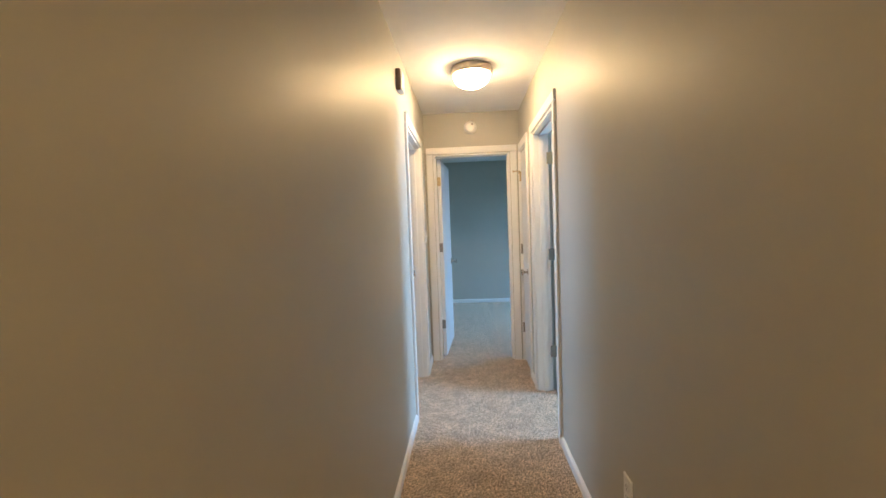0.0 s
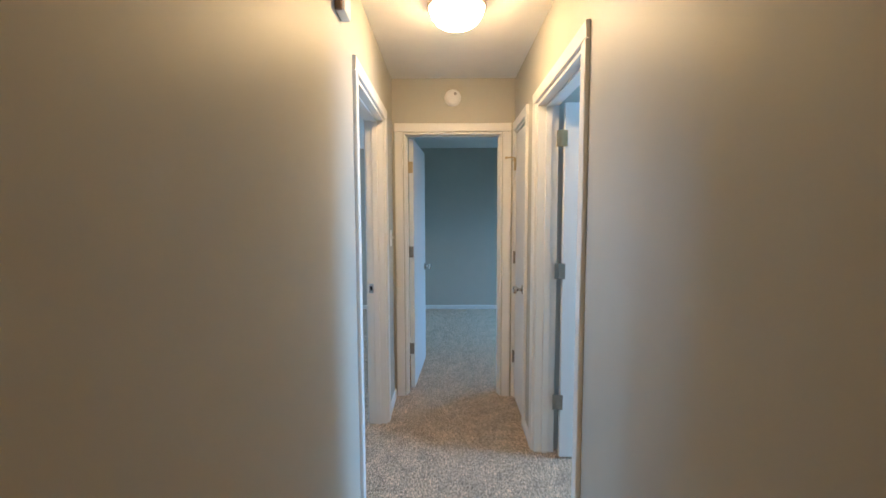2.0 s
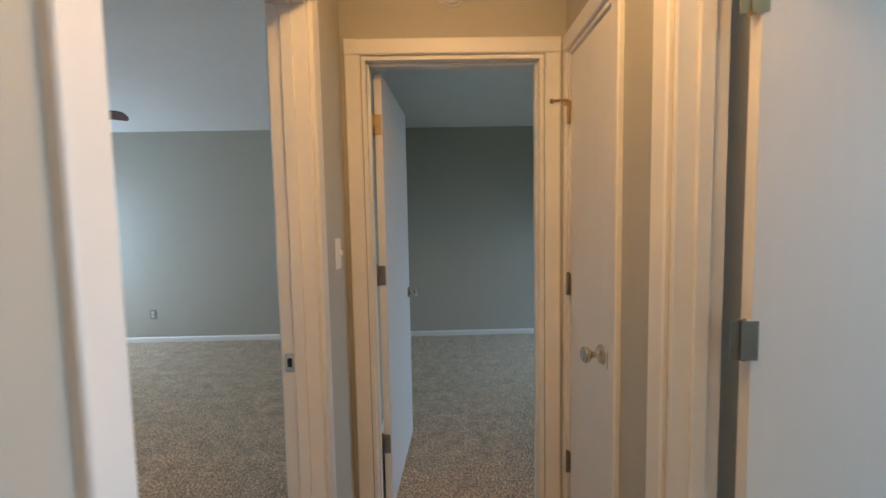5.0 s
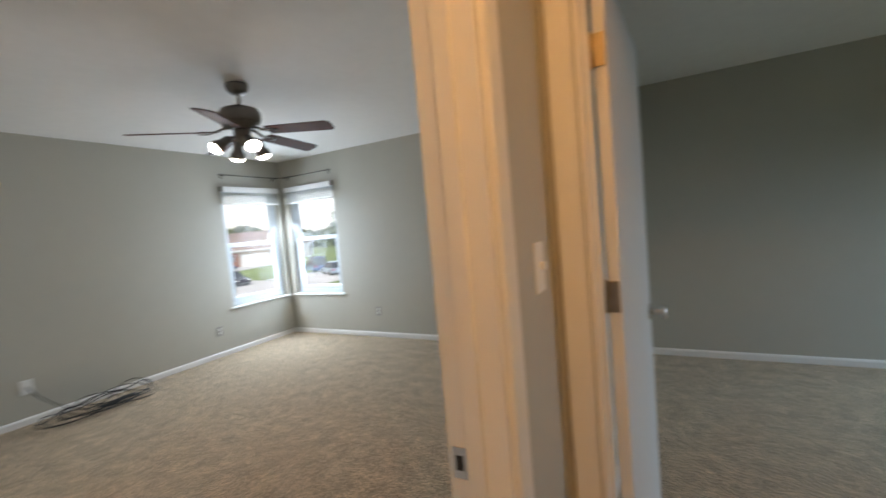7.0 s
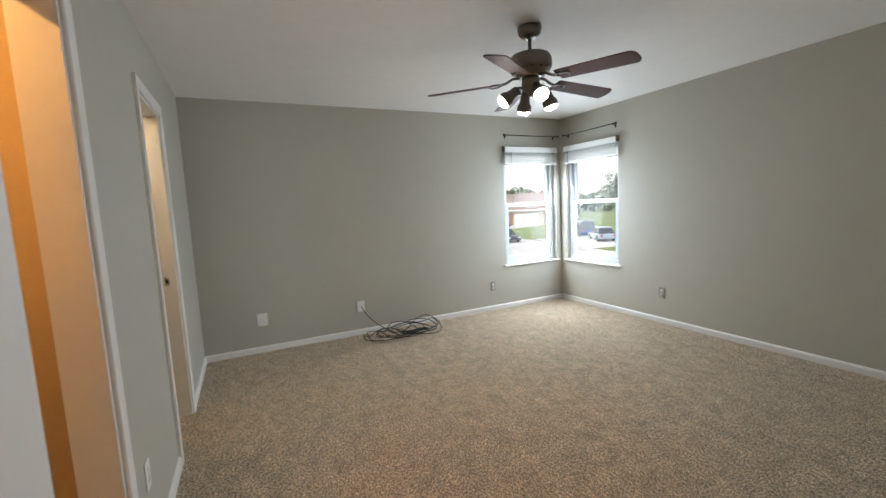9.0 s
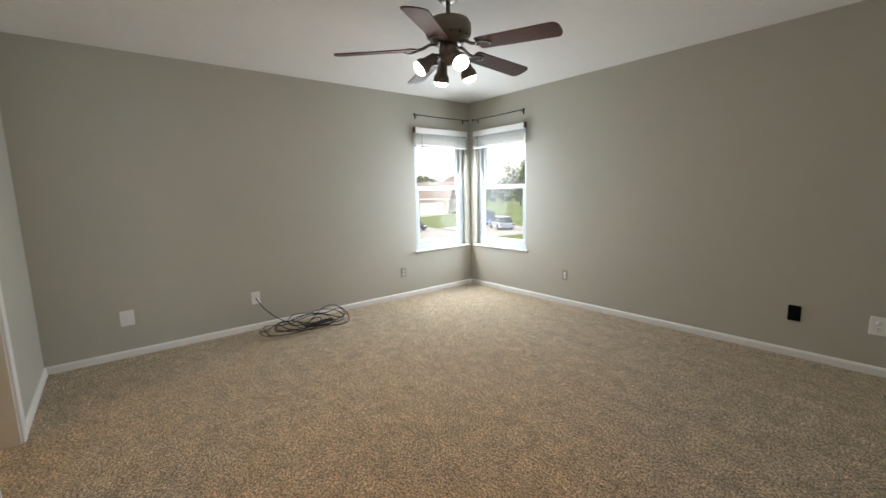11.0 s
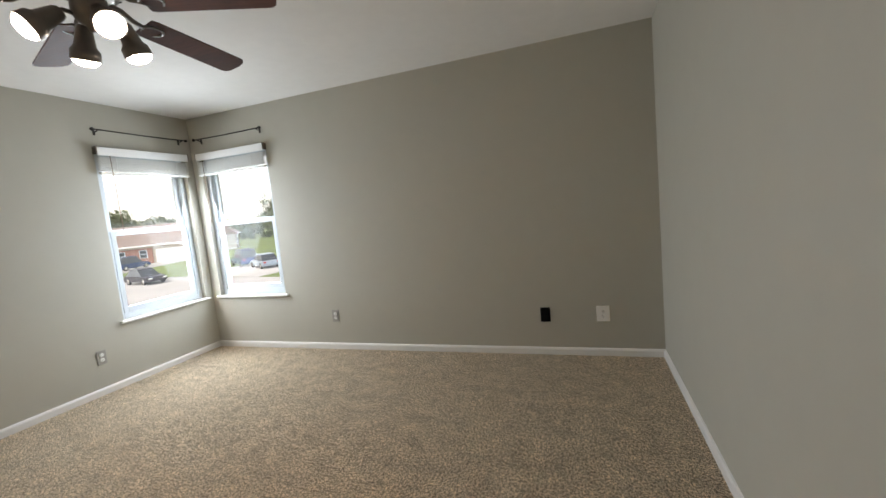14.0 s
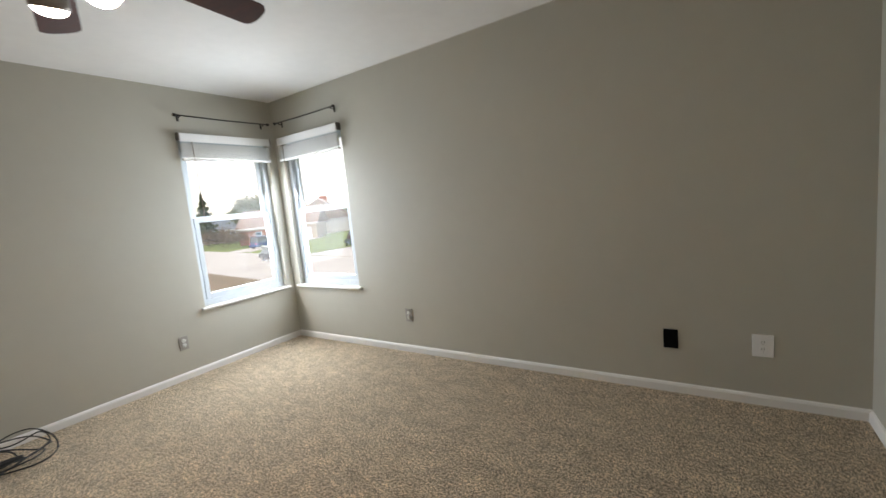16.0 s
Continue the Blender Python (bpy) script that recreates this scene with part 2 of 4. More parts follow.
# ---- structure ----
H = 2.44
T = 0.115
HX = 0.47            # half the hall's width
HR = 0.457           # hall's east face
EX = -HX - T         # bedroom's east face
BX, BY0, BY1 = -4.97, 2.80, 7.19   # bedroom's west, south and north faces
EY = 4.10            # hall's end wall
OX = 3.3             # inner face of the east outside wall
HEAD = 2.045         # top of the door openings


def wall_y(bm, x0, x1, y0, y1, openings=()):
    """A wall along y, with openings (from, to, sill, head)."""
    at = y0
    for a, b, sill, head in openings:
        box(bm, x0, x1, at, a, 0, H)
        if sill > 0:
            box(bm, x0, x1, a, b, 0, sill)
        box(bm, x0, x1, a, b, head, H)
        at = b
    box(bm, x0, x1, at, y1, 0, H)
    return bm


def wall_x(bm, y0, y1, x0, x1, openings=()):
    at = x0
    for a, b, sill, head in openings:
        box(bm, at, a, y0, y1, 0, H)
        if sill > 0:
            box(bm, a, b, y0, y1, 0, sill)
        box(bm, a, b, y0, y1, head, H)
        at = b
    box(bm, at, x1, y0, y1, 0, H)
    return bm


LD = (2.85, 3.665)      # bedroom door
RD = (2.545, 3.325)       # side room door
CD = (3.645, 4.075)      # linen closet door
ED = (-0.385, 0.362)     # end room door
C1 = (-2.22, -1.46)      # bedroom closet
C2 = (-3.85, -3.24)      # second bedroom closet
WW = (6.26, 7.10, 0.565, 2.05)
WN = (-4.86, -4.0, 0.565, 2.05)
OW = 0.16

bm = bmesh.new()
box(bm, -5.3, 3.6, -3.2, 7.5, -0.2, 0.0)
setting("floor", bm, CARPET, "worn beige cut-pile carpet wall to wall", "carpet floor")
bm = bmesh.new()
box(bm, -5.3, 3.6, -3.2, 7.5, H, H + 0.2)
setting("ceiling", bm, CEIL, "flat white painted ceiling with fine texture", "ceiling")

WALL = "greige painted drywall with fine roller texture"
setting("wall_hall_west", wall_y(bmesh.new(), EX, -HX, -3.0, BY1, [(*LD, 0, HEAD)]), PAINT, WALL, "wall")
setting("wall_hall_east", wall_y(bmesh.new(), HR, HR + T, -3.0, EY, [(*RD, 0, HEAD), (*CD, 0, HEAD)]), PAINT, WALL, "wall")
setting("wall_hall_end", wall_x(bmesh.new(), EY, EY + T, -HX, OX, [(*ED, 0, HEAD)]), PAINT, WALL, "wall")
setting("wall_hall_back", wall_x(bmesh.new(), -3.0 - T, -3.0, -5.2, OX), PAINT, WALL, "wall")
setting("wall_north", wall_x(bmesh.new(), BY1, BY1 + OW, BX - OW, OX + OW, [WN]), PAINT, WALL, "wall")
setting("wall_west", wall_y(bmesh.new(), BX - OW, BX, -3.0, BY1, [WW]), PAINT, WALL, "wall")
setting("wall_bedroom_south", wall_x(bmesh.new(), BY0 - T, BY0, BX, EX, [(*C2, 0, HEAD), (*C1, 0, HEAD)]), PAINT, WALL, "wall")
setting("wall_closet_back", wall_x(bmesh.new(), 1.9 - T, 1.9, BX, EX), TAN, "tan painted closet back wall", "wall")
setting("wall_closet_middle", wall_y(bmesh.new(), -2.85, -2.74, 1.9, BY0 - T), TAN, "tan painted closet side wall", "wall")
# wall thickened towards the open door, to keep the gap behind it dark
setting("wall_side_room_north", wall_x(bmesh.new(), 3.345, 3.61, HR + T, OX), PAINT, WALL, "wall")
setting("wall_side_room_south", wall_x(bmesh.new(), 0.4, 0.4 + T, HR + T, OX), PAINT, WALL, "wall")
setting("wall_east", wall_y(bmesh.new(), OX, OX + OW, -3.0, BY1, [(2.3, 3.2, 0.7, 2.0), (5.85, 6.75, 0.6, 1.9)]), PAINT, WALL, "wall")


# ---- baseboards ----
def base_outline(o, s):
    return [(o, 0.0), (o + s * 0.014, 0.0), (o + s * 0.014, 0.044), (o + s * 0.008, 0.056), (o, 0.060)]


def baseboard_x(y, side, x0, x1):
    setting("baseboard", prism(bmesh.new(), base_outline(y, side), x0, x1), TRIM, "white painted baseboard with a moulded top edge", "baseboard")


SWAP = Matrix(((0, 1, 0, 0), (1, 0, 0, 0), (0, 0, 1, 0), (0, 0, 0, 1)))


def baseboard_y(x, side, y0, y1):
    setting("baseboard", prism(bmesh.new(), base_outline(x, side), y0, y1, SWAP), TRIM, "white painted baseboard with a moulded top edge", "baseboard")


CW = 0.066
baseboard_y(-HX, 1, -3.0, LD[0] - CW)
baseboard_y(-HX, 1, LD[1] + CW, EY)
baseboard_y(HR, -1, -3.0, RD[0] - CW)
baseboard_y(HR, -1, RD[1] + CW, CD[0] - CW)
baseboard_x(BY1, -1, BX, EX)
baseboard_y(BX, 1, BY0, BY1 - 0.014)
baseboard_y(EX, -1, LD[1] + CW, BY1 - 0.014)
baseboard_x(BY0, 1, BX + 0.014, C2[0] - CW)
baseboard_x(BY0, 1, C2[1] + CW, C1[0] - CW)
baseboard_x(BY1, -1, -HX, OX)
baseboard_y(-HX, 1, EY + T, BY1 - 0.014)


# ---- doorways ----
def casing_piece(bm, m, length):
    """Moulded casing: local x across its width from the opening, y out of the wall, z along it."""
    out = [(0.004, 0.0), (0.004, 0.010), (0.008, 0.0145), (CW - 0.006, 0.0178), (CW - 0.002, 0.0165), (CW, 0.013), (CW, 0.0)]
    a = [bm.verts.new(m @ Vector((x, y, 0))) for x, y in out]
    b = [bm.verts.new(m @ Vector((x, y, length))) for x, y in out]
    bm.faces.new(a), bm.faces.new(b)
    for i in range(len(out)):
        j = (i + 1) % len(out)
        bm.faces.new((a[i], a[j], b[j], b[i]))


def doorway(name, label, along, near, far, a, b, faces=(True, True), stop=None):
    """Jambs and casings of an opening from a to b in a wall between near and far. along: 'x' or 'y'."""
    root = thing(name, label, "door frame", kind="structure")

    def put(x, y, z):            # x along the wall, y through it
        return Vector((x, y, z)) if along == "x" else Vector((y, x, z))

    jt = 0.016
    def jamb(x0, x1, z0, z1, y0=near - 0.002, y1=far + 0.002):
        p, q = put(x0, y0, z0), put(x1, y1, z1)
        return box(bmesh.new(), min(p.x, q.x), max(p.x, q.x), min(p.y, q.y), max(p.y, q.y), z0, z1, 0.002)

    part("jamb", jamb(a, a + jt, 0, HEAD - jt), TRIM, root)
    part("jamb", jamb(b - jt, b, 0, HEAD - jt), TRIM, root)
    part("head_jamb", jamb(a, b, HEAD - jt, HEAD), TRIM, root)
    if stop is not None:
        part("door_stop", jamb(a + jt, a + jt + 0.011, 0, HEAD - jt, stop, stop + 0.035), TRIM, root)
        part("door_stop", jamb(b - jt - 0.011, b - jt, 0, HEAD - jt, stop, stop + 0.035), TRIM, root)
        part("door_stop", jamb(a + jt + 0.011, b - jt - 0.011, HEAD - jt - 0.011, HEAD - jt, stop, stop + 0.035), TRIM, root)
    for on, y, s in ((faces[0], near, -1), (faces[1], far, 1)):
        if not on:
            continue
        for x, d in ((a, -1), (b, 1)):
            ex, ey = put(d, 0, 0), put(0, s, 0)
            m = Matrix(((ex.x, ey.x, 0, 0), (ex.y, ey.y, 0, 0), (0, 0, 1, 0), (0, 0, 0, 1)))
            m.translation = put(x, y, 0)
            bm = bmesh.new()
            casing_piece(bm, m, HEAD)
            part("casing", bm, TRIM, root)
        ex, ey = put(1, 0, 0), put(0, s, 0)
        m = Matrix(((0, ey.x, ex.x, 0), (0, ey.y, ex.y, 0), (1, 0, 0, 0), (0, 0, 0, 1)))
        m.translation = put(a - CW, y, HEAD)
        bm = bmesh.new()
        casing_piece(bm, m, b - a + 2 * CW)
        part("casing", bm, TRIM, root)
    return root


FRAME = "white painted door frame with moulded casing"
bed_frame = doorway("door_frame_1", FRAME, "y", EX, -HX, *LD, stop=-0.545)
side_frame = doorway("door_frame_2", FRAME, "y", HR, HR + T, *RD, faces=(True, False), stop=0.50)
doorway("door_frame_3", FRAME, "y", HR, HR + T, *CD, faces=(True, False))
end_frame = doorway("door_frame_4", FRAME, "x", EY, EY + T, *ED, stop=4.135)
doorway("closet_frame_1", FRAME, "x", BY0 - T, BY0, *C1, faces=(False, True))
closet_frame = doorway("closet_frame_2", FRAME, "x", BY0 - T, BY0, *C2, faces=(False, True))


def strike_plate(parent, m):
    bm = bmesh.new()
    box(bm, -0.014, 0.014, 0, 0.002, -0.03, 0.03, 0.0006, m)
    plate = part("strike_plate", bm, STEEL, parent, "satin nickel strike plate")
    bm = bmesh.new()
    box(bm, -0.007, 0.007, 0.0015, 0.0028, -0.014, 0.014, 0, m)
    part("latch_hole", bm, DARK, plate)


strike_plate(bed_frame, pose(-0.563, LD[1] - 0.016, 0.935) @ pose(0, 0, 0, 0, 0, 180))
strike_plate(closet_frame, pose(C2[0] + 0.016, 2.745, 0.955) @ pose(0, 0, 0, 0, 0, -90))


# ---- doors ----
def knob(parent, m):
    """Rosette, neck and rounded knob; local z points away from the door."""
    bm = lathe(bmesh.new(), [(0.033, 0), (0.033, 0.003), (0.029, 0.008), (0.014, 0.011), (0.0115, 0.016), (0.0115, 0.034), (0.016, 0.038), (0.0255, 0.046), (0.028, 0.054), (0.027, 0.061), (0.021, 0.066), (0.019, 0.064), (0.0, 0.064)], m)
    part("door_knob", bm, STEEL, parent, "satin nickel round door knob")


def hinge(parent, m, mat):
    """Two leaves that lie flat and a knuckle; local x and y along the leaves, z up."""
    bm = bmesh.new()
    lathe(bm, [(0.006, -0.046), (0.0065, -0.044), (0.0065, 0.044), (0.006, 0.046), (0.003, 0.05), (0, 0.05)], m, 10)
    box(bm, 0.0, 0.034, -0.0012, 0.0012, -0.044, 0.044, 0.0005, m)
    box(bm, -0.0012, 0.0012, 0.0, 0.034, -0.044, 0.044, 0.0005, m)
    part("hinge", bm, mat, parent, "aged brass hinge" if mat == BRASS else "worn nickel hinge")


def door(name, label, m, width, height=2.020, knobs=(1, -1), knob_z=0.935):
    """A flush door; hinge edge at the local origin, along x, thickness from y 0 to 0.035."""
    root = thing(name, label, "door", m, kind="structure")
    part("door_leaf", box(bmesh.new(), 0.003, width, 0, 0.035, 0.012, height, 0.0025), DOOR, root)
    for s in knobs:
        km = pose(width - 0.065, 0.035 if s > 0 else 0, knob_z) @ pose(0, 0, 0, -90 * s)
        knob(root, km)
    if knobs:
        part("latch", box(bmesh.new(), width - 0.001, width + 0.0015, 0.006, 0.029, 0.905, 0.965, 0.0005), STEEL, root, "satin nickel latch plate")
    return root


# bedroom door, swung almost flat against the closet wall
d1 = door("door_1", "open white flush door with a satin nickel knob", pose(EX - 0.024, 2.912, 0, 0, 0, 178.0), 0.765)
# side room door, open square to the hall
d2 = door("door_2", "open white flush door on worn brass hinges", pose(HR + T + 0.014, RD[1] - 0.084, 0, 0, 0, -3.0), 0.78, 2.027)
for z, mt in ((1.835, BRASS), (1.10, HINGE), (0.34, HINGE)):
    hinge(d2, pose(-0.010, 0.002, z, 0, 0, 0) @ pose(0, 0, 0, 0, 0, 180) @ Matrix.Diagonal((0.9, -0.6, 1, 1)), mt)
    bm = bmesh.new()
    box(bm, -0.020, 0.018, -0.0030, -0.0008, z - 0.044, z + 0.044, 0.001)
    part("hinge_leaf", bm, mt, d2)
# end room door, open along the west wall
d4 = door("door_4", "open white flush door standing ajar in the room", pose(ED[0] + 0.064, EY + T + 0.004, 0, 0, 0, 86.0), 0.735)
for z, mt in ((1.80, BRASS), (1.13, HINGE), (0.34, HINGE)):
    bm = bmesh.new()
    box(bm, -0.004, 0.001, 0.004, 0.036, z - 0.044, z + 0.044, 0.001)
    lathe(bm, [(0.0065, -0.046), (0.0065, 0.046), (0.003, 0.05), (0, 0.05)], pose(-0.004, 0.040, z), 10)
    box(bm, -0.040, -0.004, 0.0405, 0.0425, z - 0.044, z + 0.044, 0.0005)
    part("hinge", bm, mt, d4, "aged brass hinge" if mt == BRASS else "worn nickel hinge")
# linen closet door, shut
d3 = door("door_3", "closed narrow white closet door with a nickel knob", pose(HR + 0.004, CD[1] - 0.018, 0, 0, 0, -90), CD[1] - CD[0] - 0.038, knobs=(-1,), knob_z=0.91)
for z in (1.10, 0.33):
    bm = bmesh.new()
    lathe(bm, [(0.0065, -0.046), (0.0065, 0.046), (0.003, 0.05), (0, 0.05)], pose(-0.002, -0.010, z), 10)
    box(bm, -0.003, 0.012, -0.004, -0.0008, z - 0.044, z + 0.044, 0.0005)
    part("hinge", bm, HINGE, d3, "worn nickel hinge")
bm = bmesh.new()
box(bm, 0.376, 0.392, -0.0024, 0.001, 0.875, 0.935, 0.0005)
part("strike_plate", bm, HINGE, d3, "worn strike plate")
bm = bmesh.new()
z = 1.80
lathe(bm, [(0.0065, -0.046), (0.0065, 0.046), (0.003, 0.05), (0, 0.05)], pose(-0.002, -0.010, z), 10)
box(bm, -0.003, 0.012, -0.004, -0.0008, z - 0.044, z + 0.044, 0.0005)
tube(bm, [(-0.002, -0.010, z + 0.048), (-0.012, -0.035, z + 0.052), (-0.02, -0.07, z + 0.050)], 0.005)
lathe(bm, [(0.009, 0), (0.010, 0.006), (0.008, 0.012), (0, 0.013)], pose(-0.02, -0.066, z + 0.050, 90), 10)
tube(bm, [(-0.002, -0.010, z + 0.046), (0.012, -0.022, z + 0.030), (0.02, -0.03, z + 0.022)], 0.004)
part("hinge_pin_stop", bm, BRASS, d3, "brass hinge with a bent pin door stop")


# ---- windows ----
def window(name, m, w, sill, head):
    """Double-hung vinyl window in a drywall recess; local x along the wall, y outwards from the room's face, z up."""
    root = thing(name, "white vinyl double-hung window with a low sill", "window", m, kind="structure")
    fy0, fy1 = 0.050, 0.135
    f = 0.045
    bm = bmesh.new()
    box(bm, 0, f, fy0, fy1, sill, head, 0.003)
    box(bm, w - f, w, fy0, fy1, sill, head, 0.003)
    box(bm, f, w - f, fy0, fy1, head - f, head, 0.003)
    box(bm, f, w - f, fy0, fy1, sill, sill + 0.05, 0.003)
    for x in (f, w - f - 0.008):
        box(bm, x, x + 0.008, fy0 + 0.034, fy0 + 0.040, sill + 0.05, head - f)
    part("window_frame", bm, VINYL, root)
    mid = 1.325
    for nm, z0, z1, y0 in (("lower_sash", sill + 0.05, mid + 0.02, fy0 + 0.004), ("upper_sash", mid - 0.02, head - f, fy0 + 0.042)):
        s = 0.040
        x0, x1 = f + 0.009, w - f - 0.009
        bm = bmesh.new()
        box(bm, x0, x0 + s, y0, y0 + 0.03, z0, z1, 0.003)
        box(bm, x1 - s, x1, y0, y0 + 0.03, z0, z1, 0.003)
        box(bm, x0 + s, x1 - s, y0, y0 + 0.03, z1 - s, z1, 0.003)
        box(bm, x0 + s, x1 - s, y0, y0 + 0.03, z0, z0 + s + 0.012, 0.003)
        sash = part(nm, bm, VINYL, root)
        pane = part("pane", box(bmesh.new(), x0 + s - 0.004, x1 - s + 0.004, y0 + 0.012, y0 + 0.018, z0 + s, z1 - s + 0.004), GLASS, sash, "clear glass pane")
        pane.visible_shadow = False
        if nm == "lower_sash":
            part("sash_lock", box(bmesh.new(), w / 2 - 0.03, w / 2 + 0.03, y0 + 0.004, y0 + 0.024, z1, z1 + 0.012, 0.003), VINYL, sash)
    part("window_sill", box(bmesh.new(), -0.035, w + 0.035, -0.035, fy0, sill - 0.022, sill - 0.001, 0.005), TRIM, root, "white painted wooden sill")
    return root


def blind(m, w, top):
    """Raised blind: valance, stacked slats, bottom rail, wand and end brackets."""
    root = thing("window_blind", "white slatted blind raised under its valance", "blind", m, group="blinds at the corner windows")
    part("valance", box(bmesh.new(), 0, w, -0.052, -0.044, top - 0.070, top, 0.002), SLAT, root)
    part("head_rail", box(bmesh.new(), 0.004, w - 0.004, -0.042, -0.002, top - 0.05, top - 0.006, 0.002), VINYL, root)
    for i in range(11):
        z = top - 0.084 - i * 0.0108
        jx, dip = 0.003 * math.sin(i * 2.3), 0.0018 * math.sin(i * 1.7)
        part("slat", box(bmesh.new(), 0.006 + jx, w - 0.006 + jx, -0.048 + dip, -0.003 + dip, z - 0.0034, z, 0.001), SLAT, root)
    for x in (0.14, w - 0.14):
        part("ladder_cord", box(bmesh.new(), x - 0.002, x + 0.002, -0.0515, -0.0495, top - 0.21, top - 0.07), SLAT, root)
    part("bottom_rail", box(bmesh.new(), 0.006, w - 0.006, -0.048, -0.006, top - 0.226, top - 0.206, 0.004), SLAT, root)
    bm = tube(bmesh.new(), [(0.09, -0.055, top - 0.07), (0.092, -0.058, top - 0.35), (0.095, -0.056, top - 0.72)], 0.003, 6)
    part("wand", bm, BROWN, root, "thin dark tilt wand")
    for x in (-0.010, w):
        part("end_bracket", box(bmesh.new(), x, x + 0.010, -0.050, -0.001, top - 0.06, top + 0.004, 0.002), BRONZE, root, "dark metal end bracket")
    return root


def curtain_rod(m, w, z):
    root = thing("curtain_rod", "thin dark metal curtain rod with small finials", "curtain rod", m, group="curtain rods above the windows")
    part("rod", tube(bmesh.new(), [(0, -0.055, z), (w / 2, -0.055, z - 0.004), (w, -0.055, z)], 0.006), ROD, root)
    for x, s in ((0, -1), (w, 1)):
        bm = lathe(bmesh.new(), [(0.007, 0), (0.012, 0.004), (0.015, 0.014), (0.010, 0.026), (0, 0.03)], pose(x, -0.055, z, 0, 90 * s), 12)
        part("finial", bm, ROD, root)
    for x in (0.03, w - 0.03):
        bm = bmesh.new()
        tube(bm, [(x, -0.055, z - 0.004), (x, -0.03, z - 0.012), (x, -0.004, z - 0.012)], 0.005, 6)
        box(bm, x - 0.009, x + 0.009, -0.006, 0.0, z - 0.040, z + 0.016, 0.002)
        part("bracket", bm, ROD, root)
    return root


TOW = Matrix(((0, -1, 0, BX), (1, 0, 0, WW[0]), (0, 0, 1, 0), (0, 0, 0, 1)))
TON = Matrix(((1, 0, 0, WN[0]), (0, 1, 0, BY1), (0, 0, 1, 0), (0, 0, 0, 1)))
window("window_1", TOW, WW[1] - WW[0], WW[2], WW[3])
window("window_2", TON, WN[1] - WN[0], WN[2], WN[3])
blind(TOW, WW[1] - WW[0], 2.062)
blind(TON, WN[1] - WN[0], 2.062)
curtain_rod(TOW, WW[1] - WW[0] - 0.01, 2.205)
curtain_rod(TON @ pose(0.03, 0, 0), WN[1] - WN[0] - 0.04, 2.205)


